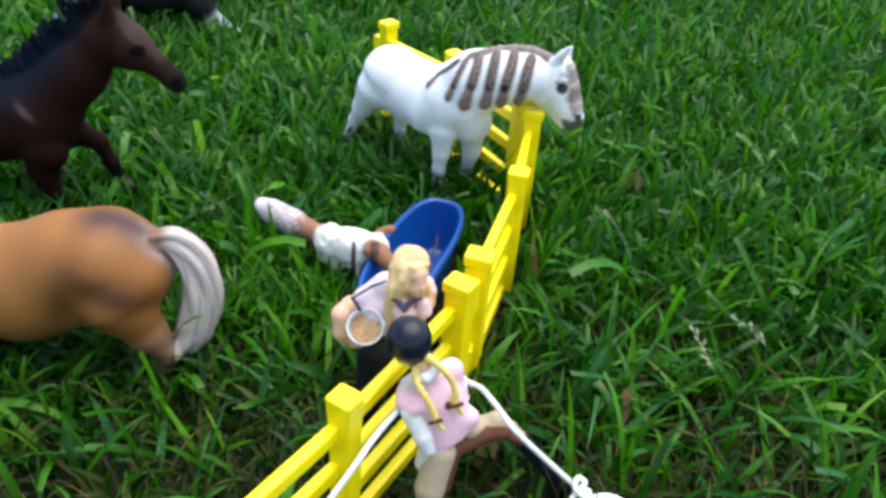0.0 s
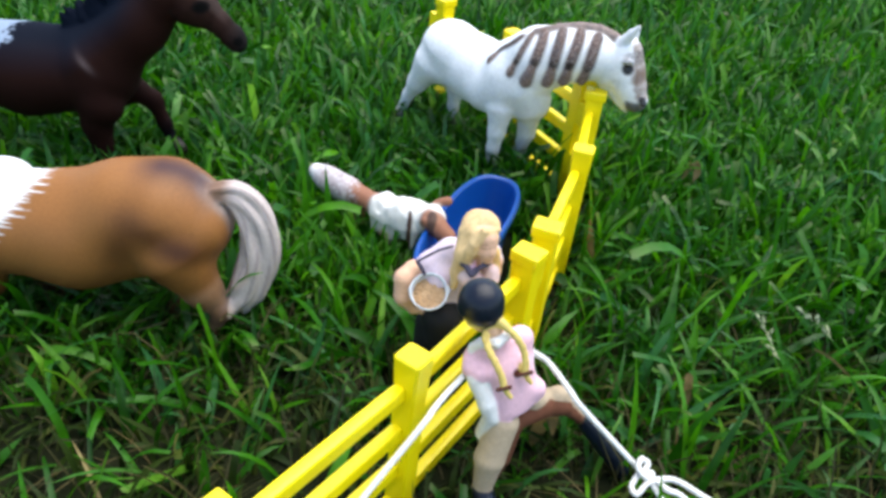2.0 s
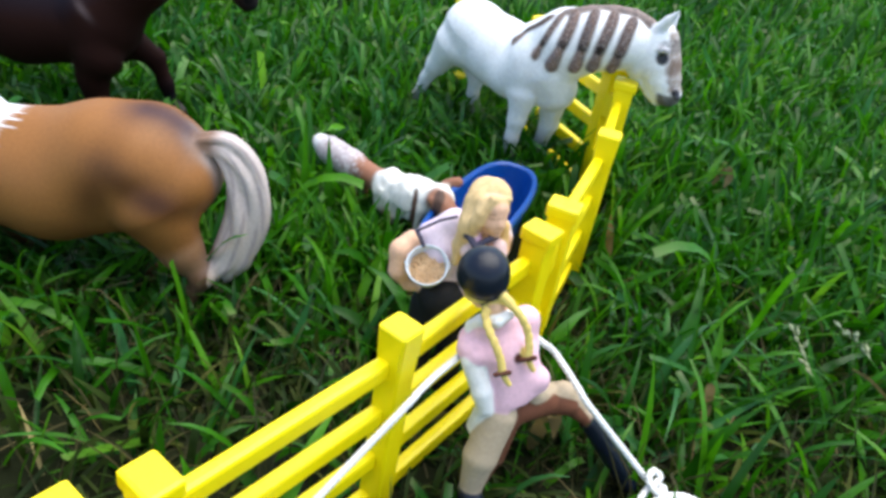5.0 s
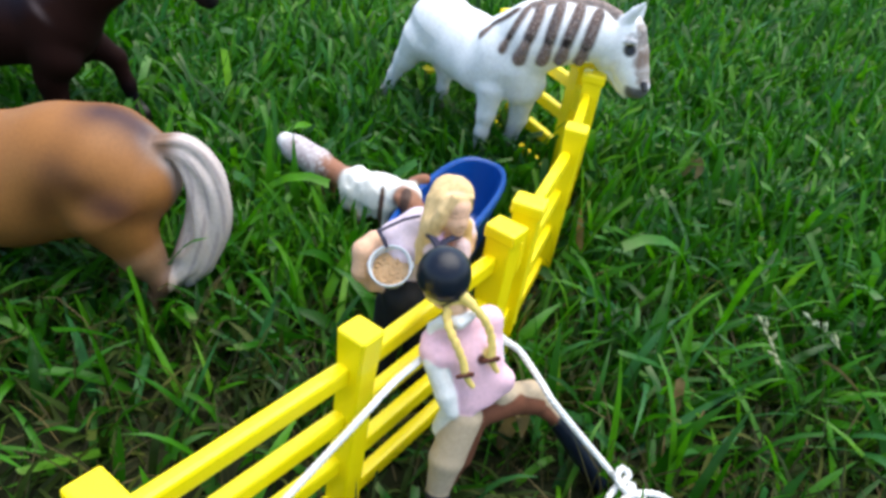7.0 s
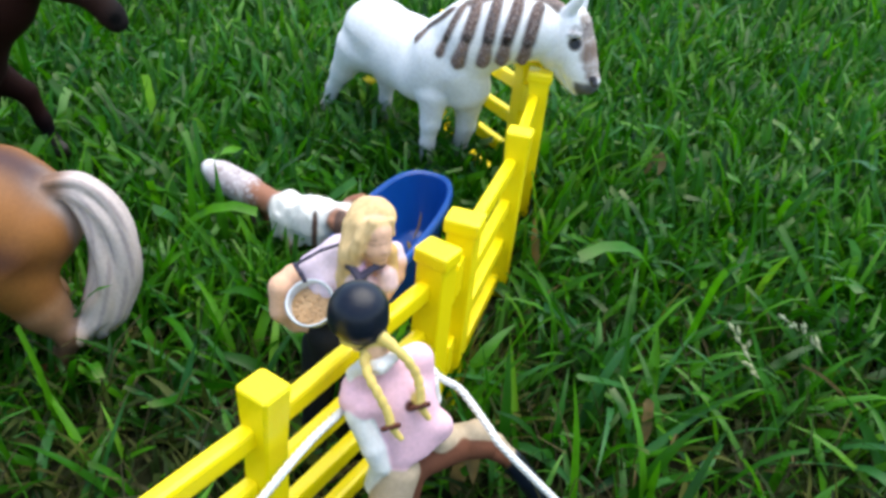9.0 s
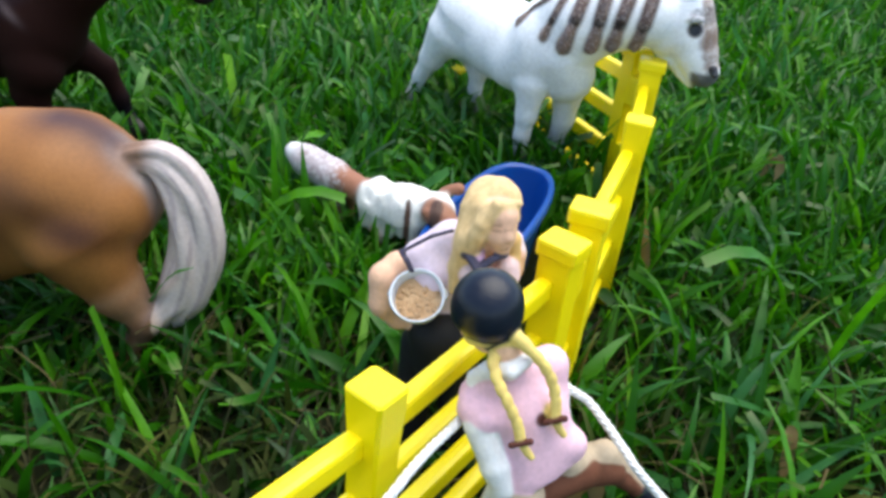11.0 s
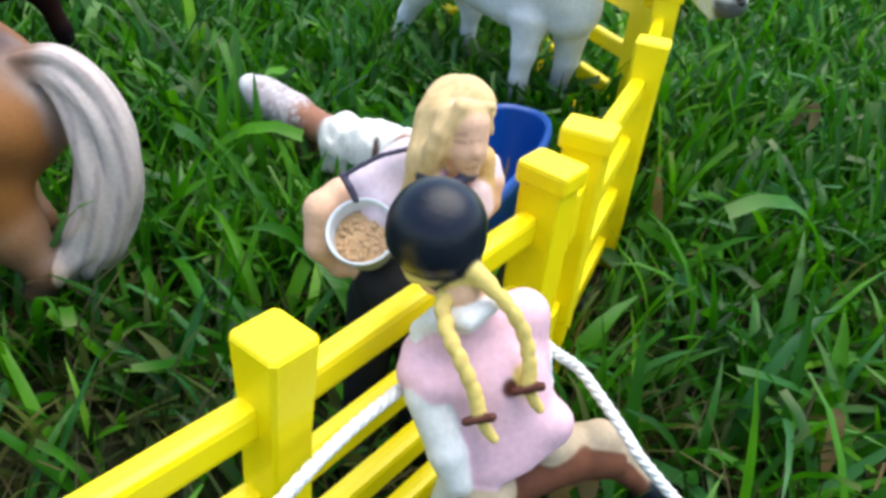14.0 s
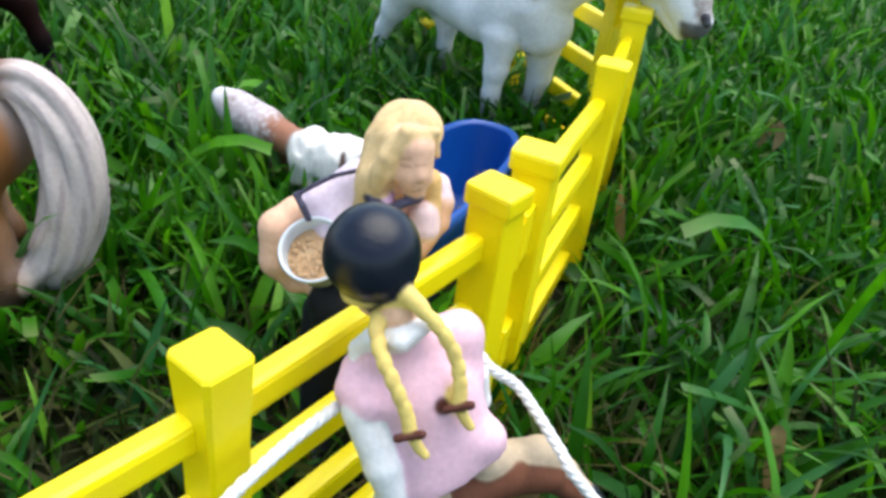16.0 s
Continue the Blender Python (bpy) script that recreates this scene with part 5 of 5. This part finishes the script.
def lead_rope():
    reins = [
        ([(-0.075, 0.050, 0.010), (-0.050, 0.100, 0.024), (-0.0330, 0.1300, 0.0345), (-0.0136, 0.1530, 0.0530), (-0.0113, 0.1580, 0.0535), (-0.0076, 0.1645, 0.0545), (-0.0034, 0.1715, 0.0547), (-0.0008, 0.1790, 0.0522), (0.0040, 0.1860, 0.0560), (0.0130, 0.1925, 0.0560),
          (0.0188, 0.1880, 0.0538), (0.0240, 0.1890, 0.0498), (0.0280, 0.1860, 0.0471), (0.0323, 0.1810, 0.0446), (0.0365, 0.1770, 0.0418), (0.0575, 0.1720, 0.0232)], 420),
    ]
    knot_and_ends = [
        ([(0.0575, 0.1685, 0.0250), (0.0600, 0.1720, 0.0270), (0.0570, 0.1730, 0.0285), (0.0555, 0.1690, 0.0270), (0.0590, 0.1660, 0.0250), (0.0620, 0.1690, 0.0245), (0.0590, 0.1715, 0.0230)], 120),
        ([(0.0570, 0.1690, 0.0240), (0.0545, 0.1650, 0.0225), (0.0560, 0.1625, 0.0220), (0.0600, 0.1660, 0.0240), (0.0680, 0.1680, 0.0240), (0.0760, 0.1640, 0.0230), (0.0830, 0.1590, 0.0220), (0.0880, 0.1500, 0.0180)], 200),
        ([(0.0600, 0.1690, 0.0245), (0.0650, 0.1640, 0.0240), (0.0700, 0.1635, 0.0222), (0.0755, 0.1580, 0.0200), (0.0790, 0.1510, 0.0130)], 130),
        ([(0.0600, 0.1680, 0.0235), (0.0635, 0.1625, 0.0215), (0.0660, 0.1585, 0.0180), (0.0690, 0.1555, 0.0120), (0.0700, 0.1530, 0.0060)], 110),
    ]
    verts, faces = [], []
    knot = np.array((0.0590, 0.1690, 0.0250))
    runs = reins + knot_and_ends
    runs[1] = ([knot + (np.array(p) - knot) * 0.75 for p in runs[1][0]], 120)
    for ctrl, n in runs:
        v, f = cord(ctrl, n * 2, 0.00092)
        base = sum(len(x) for x in verts)
        verts.append(v)
        faces += [tuple(i + base for i in g) for g in f]
    ob = mesh_object("lead_rope", np.vstack(verts), faces, M_ROPE)
    return tagged(ob, "knotted white twisted cord held by the rider doll", "rope")


lead_rope()


# ---- the lawn ----
def near_line(x, y, a, b):
    a, b = np.array(a), np.array(b)
    d = b - a
    h = np.clip(((x - a[0]) * d[0] + (y - a[1]) * d[1]) / (d @ d), 0, 1)
    return np.hypot(x - a[0] - h * d[0], y - a[1] - h * d[1])


def blocked(x, y, z):
    """Whether a point of a blade would stand in a thing."""
    c, s = math.cos(radians(109)), math.sin(radians(109))
    dx, dy = x, y - 0.2925
    u, v = c * dx - s * dy, s * dx + c * dy
    bad = (u / 0.046) ** 2 + (v / 0.0175) ** 2 < 1
    for line in P_LINE:
        for p, q in zip(line, line[1:]):
            bad |= (near_line(x, y, p, q) < 0.0040) & (z > 0.008)
    bad |= (near_line(x, y, (-0.004, 0.177), (0.016, 0.176)) < 0.010) & (z > 0.026)
    bad |= ((near_line(x, y, (0.010, 0.168), (0.010, 0.156)) < 0.005) | (near_line(x, y, (0.02, 0.178), (0.052, 0.177)) < 0.005)) & (z > 0.008)
    bad |= (np.hypot(x - 0.012, y - 0.145) < 0.022) & (z > 0.020)
    bad |= (near_line(x, y, (-0.022, 0.213), (0.006, 0.215)) < 0.009) & (z > 0.012)
    bad |= (near_line(x, y, (-0.070, 0.312), (-0.012, 0.282)) < 0.0070) & (z > 0.028)
    bad |= (near_line(x, y, (-0.11, 0.240), (-0.21, 0.238)) < 0.022) & (z > 0.025)
    bad |= (near_line(x, y, (-0.165, 0.347), (-0.25, 0.343)) < 0.020) & (z > 0.030)
    bad |= (near_line(x, y, (-0.022, 0.407), (0.022, 0.379)) < 0.020) & (z > 0.032)
    return bad


def grass(name, count, area, length, width, segs, seed, label, lift=1.0, cut=0.5, mat=M_GRASS, hole=None, thin=0.66):
    rng = np.random.default_rng(seed)
    x0, x1, y0, y1 = area
    x, y = rng.uniform(x0, x1, count), rng.uniform(y0, y1, count)
    tuft = np.array([noise.noise(Vector((a * 22, b * 22, seed))) for a, b in zip(x, y)])
    patch = np.array([noise.noise(Vector((a * 7, b * 7, seed + 9))) for a, b in zip(x, y)])
    size = rng.uniform(length[0], length[1], count) * (1 + 0.35 * tuft)
    wide = rng.uniform(width[0], width[1], count) * (0.75 + 0.5 * rng.random(count) ** 2)
    yaw = rng.uniform(0, 2 * np.pi, count) + 1.2 * patch
    lean = np.radians(rng.uniform(4, 62, count)) * lift
    bend = np.radians(rng.uniform(0, 110, count)) * lift
    roll = rng.normal(0, 0.6, count)
    blunt = rng.random(count) < cut
    verts = np.zeros((count, segs + 1, 3, 3))
    px, py, pz = x.copy(), y.copy(), np.full(count, -0.001)
    for i in range(segs + 1):
        f = i / segs
        a = lean + bend * f * f
        dx, dy = np.cos(yaw), np.sin(yaw)
        tip = np.where(blunt, 1.0 - 0.15 * f, np.clip((1 - f) * 2.4, 0.02, 1) ** 0.75)
        taper = tip * (0.6 + 0.4 * min(1.0, f * 4))
        w = wide * taper / 2
        tw = roll * (0.3 + f)
        sx, sy, sz = -dy * np.cos(tw), dx * np.cos(tw), np.sin(tw)
        keel = 0.28 * w
        nx, ny, nz = -np.cos(a) * dx, -np.cos(a) * dy, np.sin(a)
        verts[:, i, 0] = np.stack([px - sx * w, py - sy * w, pz - sz * w], 1)
        verts[:, i, 1] = np.stack([px - nx * keel, py - ny * keel, pz - nz * keel], 1)
        verts[:, i, 2] = np.stack([px + sx * w, py + sy * w, pz + sz * w], 1)
        step = size / segs
        px, py, pz = px + np.sin(a) * dx * step, py + np.sin(a) * dy * step, np.maximum(pz + np.cos(a) * step, 0.001)
    mid = verts[:, :, 1]
    bare = np.clip((0.27 - y) / 0.10, 0, 1) * np.where(x < 0.0, 1.34, np.where(x > 0.04, 1.33, 1.0))
    bad = rng.random(count) < thin * bare
    if hole:
        bad |= (x > hole[0]) & (x < hole[1]) & (y > hole[2]) & (y < hole[3])
    for i in range(segs + 1):
        bad |= blocked(mid[:, i, 0], mid[:, i, 1], mid[:, i, 2])
    verts = verts[~bad]
    n = len(verts)
    worn = (blunt * rng.random(count) ** 4)[~bad]
    k = (segs + 1) * 3
    one = [(i * 3 + j, i * 3 + j + 1, i * 3 + j + 4, i * 3 + j + 3) for i in range(segs) for j in (0, 1)]
    faces = (np.arange(n)[:, None, None] * k + np.array(one)[None]).reshape(-1, 4)
    me = bpy.data.meshes.new(name)
    me.vertices.add(n * k)
    me.vertices.foreach_set("co", verts.astype(np.float32).ravel())
    me.loops.add(len(faces) * 4)
    me.loops.foreach_set("vertex_index", faces.astype(np.int32).ravel())
    me.polygons.add(len(faces))
    me.polygons.foreach_set("loop_start", np.arange(0, len(faces) * 4, 4, dtype=np.int32))
    me.polygons.foreach_set("use_smooth", np.ones(len(faces), bool))
    me.update(calc_edges=True)
    tip = np.zeros((n, segs + 1, 3), np.float32)
    tip[:, segs] = worn[:, None]
    me.attributes.new("cut_tip", "FLOAT", "POINT").data.foreach_set("value", tip.ravel())
    me.materials.append(mat)
    return tagged(new(name, me), label, "grass", kind="stuff")


def strip(line, width, across):
    """A leaf's verts and faces: a keeled strip along a line."""
    line, across = np.array(line, float), np.array(across, float)
    n = len(line)
    w = np.broadcast_to(width, (n,))[:, None] / 2
    t = np.gradient(line, axis=0)
    t /= np.linalg.norm(t, axis=1)[:, None]
    side = across - (t @ across)[:, None] * t
    side /= np.linalg.norm(side, axis=1)[:, None]
    keel = np.cross(t, side)
    v = np.stack([line - side * w, line - keel * w * 0.3, line + side * w], 1).reshape(-1, 3)
    f = [(i * 3 + j, i * 3 + j + 1, i * 3 + j + 4, i * 3 + j + 3) for i in range(n - 1) for j in (0, 1)]
    return v, f


def seed_head(base, top, seed, label):
    """A ripe grass stalk with a loose spray of spikelets."""
    rnd = random.Random(seed)
    thing = new("grass_seed_head")
    thing.location = base
    tagged(thing, label, "seed head", "grass seed heads")
    b, t = np.zeros(3), np.array(top) - np.array(base)
    bow = np.array((0.0, 0.0, 0.12 * np.linalg.norm(t)))
    line = curve_points([b, b * 0.5 + t * 0.5 + bow, t], 24)
    v, f = tube(line, np.linspace(0.0004, 0.00022, 24), 6)
    mesh_object("stalk", v, f, M_GRASS, thing)
    for i in range(9):
        k = 23 - i * 1.0
        p = line[int(k)]
        d = Vector((rnd.uniform(-1, 1), rnd.uniform(-1, 1), rnd.uniform(-0.2, 0.9))).normalized() * 0.7 + Vector(line[23] - line[12]).normalized() * 0.8
        d.normalize()
        long = rnd.uniform(0.0020, 0.0034)
        q = Vector(p) + d * 0.0022
        pts = curve_points([p, np.array(q), np.array(q + d * long * 0.5), np.array(q + d * long)], 9)
        v, f = tube(pts, np.array([0.0002, 0.0002, 0.0003, 0.0006, 0.0008, 0.0007, 0.0005, 0.0003, 0.0001]), 6)
        mesh_object("spikelet", v, f, M_SEED, thing)


def dry_leaf(ctrl, width, label):
    n = 14
    line = curve_points(ctrl, n)
    u = np.linspace(0, 1, n)
    v, f = strip(line, width * np.clip(np.minimum(u * 5 + 0.35, (1 - u) * 4 + 0.12), 0, 1), (0.7, -0.5, 0.2))
    return tagged(mesh_object("dry_leaf", v, f, M_DRY), label, "dry leaf", "dry leaves")


def buttercup(place):
    """A small yellow flower on a thin stalk."""
    thing = new("yellow_flower")
    thing.location = place
    tagged(thing, "small yellow wild flower in the grass under the pony", "flower")
    line = curve_points([(0, 0, -place[2]), (0.002, 0.001, -0.5 * place[2]), (0, 0, 0)], 12)
    v, f = tube(line, 0.0006, 6)
    mesh_object("stalk", v, f, M_GRASS, thing)
    for i in range(6):
        a = 2 * math.pi * i / 6
        c, d = math.cos(a), math.sin(a)
        pts = curve_points([(0, 0, 0), (0.002 * c, 0.002 * d, 0.0016), (0.0042 * c, 0.0042 * d, 0.0032)], 7)
        v, f = strip(pts, np.array([0.001, 0.002, 0.0029, 0.0034, 0.0033, 0.0026, 0.0014]), (-d, c, 0))
        mesh_object("petal", v, f, M_PETAL, thing)
    bm = bmesh.new()
    bmesh.ops.create_icosphere(bm, subdivisions=2, radius=0.0013, matrix=Matrix.Translation((0, 0, 0.0010)))
    part("flower_centre", bm, M_PETAL, thing, "", True)


seed_head((0.1300, 0.2060, 0.0), (0.1105, 0.2345, 0.0385), 1, "pale ripe grass seed head leaning over the lawn")
seed_head((0.1650, 0.2300, 0.0), (0.1330, 0.2480, 0.0350), 3, "pale ripe grass seed head leaning over the lawn")
dry_leaf([(0.0575, 0.2928, 0.004), (0.0568, 0.2990, 0.016), (0.0545, 0.3079, 0.031)], 0.0034, "withered tan grass leaf standing beside the fence")
dry_leaf([(0.0270, 0.1960, 0.002), (0.0285, 0.1925, 0.018), (0.0300, 0.1885, 0.026), (0.0310, 0.1850, 0.020)], 0.0048, "curled dry tan leaf under the rider doll")
dry_leaf([(0.0836, 0.2190, 0.024), (0.0838, 0.2160, 0.020), (0.0836, 0.2125, 0.010)], 0.0032, "hanging withered grass leaf in the lawn")
dry_leaf([(0.1330, 0.2335, 0.030), (0.1390, 0.2300, 0.029), (0.1470, 0.2262, 0.024)], 0.0014, "straw stem lying on the lawn")
dry_leaf([(0.1120, 0.3730, 0.022), (0.1150, 0.3715, 0.033), (0.1175, 0.3690, 0.030), (0.1165, 0.3675, 0.024)], 0.0038, "curled dry tan leaf on the lawn")
def tall_grass(ctrl, width):
    line = curve_points(ctrl, 12)
    u = np.linspace(0, 1, 12)
    v, f = strip(line, width * np.clip(np.minimum(u * 6 + 0.5, (1 - u) * 2.2 + 0.03), 0, 1), (0.9, 0.3, 0.1))
    return tagged(mesh_object("tall_grass", v, f, M_GRASS), "single broad green grass leaf standing before the toy foal", "grass", "tall grass leaves")


tall_grass([(-0.0600, 0.2920, 0.0), (-0.0625, 0.2960, 0.024), (-0.0655, 0.3010, 0.0475)], 0.0040)
tall_grass([(-0.0665, 0.2960, 0.0), (-0.0690, 0.2985, 0.022), (-0.0760, 0.3010, 0.0390)], 0.0034)
tall_grass([(-0.0470, 0.2840, 0.0), (-0.0450, 0.2850, 0.018), (-0.0400, 0.2850, 0.0330)], 0.0030)
buttercup((-0.0200, 0.4220, 0.033))
for a, mid, b in (((0.0040, 0.3020, 0.0085), (0.0052, 0.3065, 0.0105), (0.0050, 0.3110, 0.0085)), ((0.0090, 0.3090, 0.0085), (0.0070, 0.3140, 0.0098), (0.0062, 0.3180, 0.0085)),
                  ((-0.0010, 0.2900, 0.0085), (0.0020, 0.2935, 0.0100), (0.0055, 0.2950, 0.0085)), ((0.0085, 0.3160, 0.0110), (0.0105, 0.3205, 0.0150), (0.0110, 0.3235, 0.0200))):
    clipping(a, mid, b)

grass("grass", 1300, (-0.06, 0.035, 0.37, 0.46), (0.026, 0.046), (0.0016, 0.0034), 5, 11, "taller grass round the pony's feet", 0.8, 0.4)
grass("grass", 520, (-0.25, -0.085, 0.198, 0.232), (0.018, 0.029), (0.0014, 0.0030), 5, 12, "taller grass at the pinto horse's legs", 0.9, 0.4)
NEAR = (-0.42, 0.45, -0.06, 0.62)
grass("grass", 17000, (-0.42, 0.45, -0.06, 0.30), (0.016, 0.048), (0.0016, 0.0044), 6, 1, "lush green mown lawn grass, uneven and tangled", 1.02, 0.2)
grass("grass", 24000, (-0.42, 0.45, 0.30, 0.62), (0.016, 0.044), (0.0017, 0.0044), 5, 4, "bright lawn grass, upright and dense", 0.85, 0.4)
grass("grass", 2100, NEAR, (0.030, 0.060), (0.0026, 0.0050), 7, 2, "broad long grass blades arching over the lawn", 1.15, 0.3, M_GRASS, None, 0.73)
grass("grass", 13000, NEAR, (0.010, 0.034), (0.0006, 0.0015), 4, 5, "fine short grass and straw at the lawn's foot", 1.4, 0.5, M_FINE)
grass("grass", 42000, (-0.9, 0.9, 0.62, 1.5), (0.016, 0.046), (0.0020, 0.0044), 4, 3, "mown lawn grass farther off", 0.85)
grass("grass", 52000, (-1.7, 1.7, -1.1, 2.3), (0.022, 0.055), (0.0040, 0.0095), 2, 6, "the lawn running on all round", 1.1, 0.4, M_GRASS, NEAR)
grass("grass", 4600, (-0.26, 0.24, 0.02, 0.27), (0.012, 0.030), (0.0009, 0.0026), 5, 16, "dull olive older grass, short and tangled", 1.1, 0.2, M_OLD, None, 0.0)
grass("grass", 2200, (-0.20, 0.16, 0.08, 0.32), (0.018, 0.042), (0.0004, 0.0009), 4, 14, "thin brown thatch stems low in the lawn", 1.55, 0.3, M_THATCH, None, 0.0)
grass("grass", 1000, (-0.080, -0.012, 0.262, 0.302), (0.022, 0.036), (0.0012, 0.0028), 4, 15, "grass blades against the foal's legs", 0.9, 0.4, M_GRASS, None, 0.0)
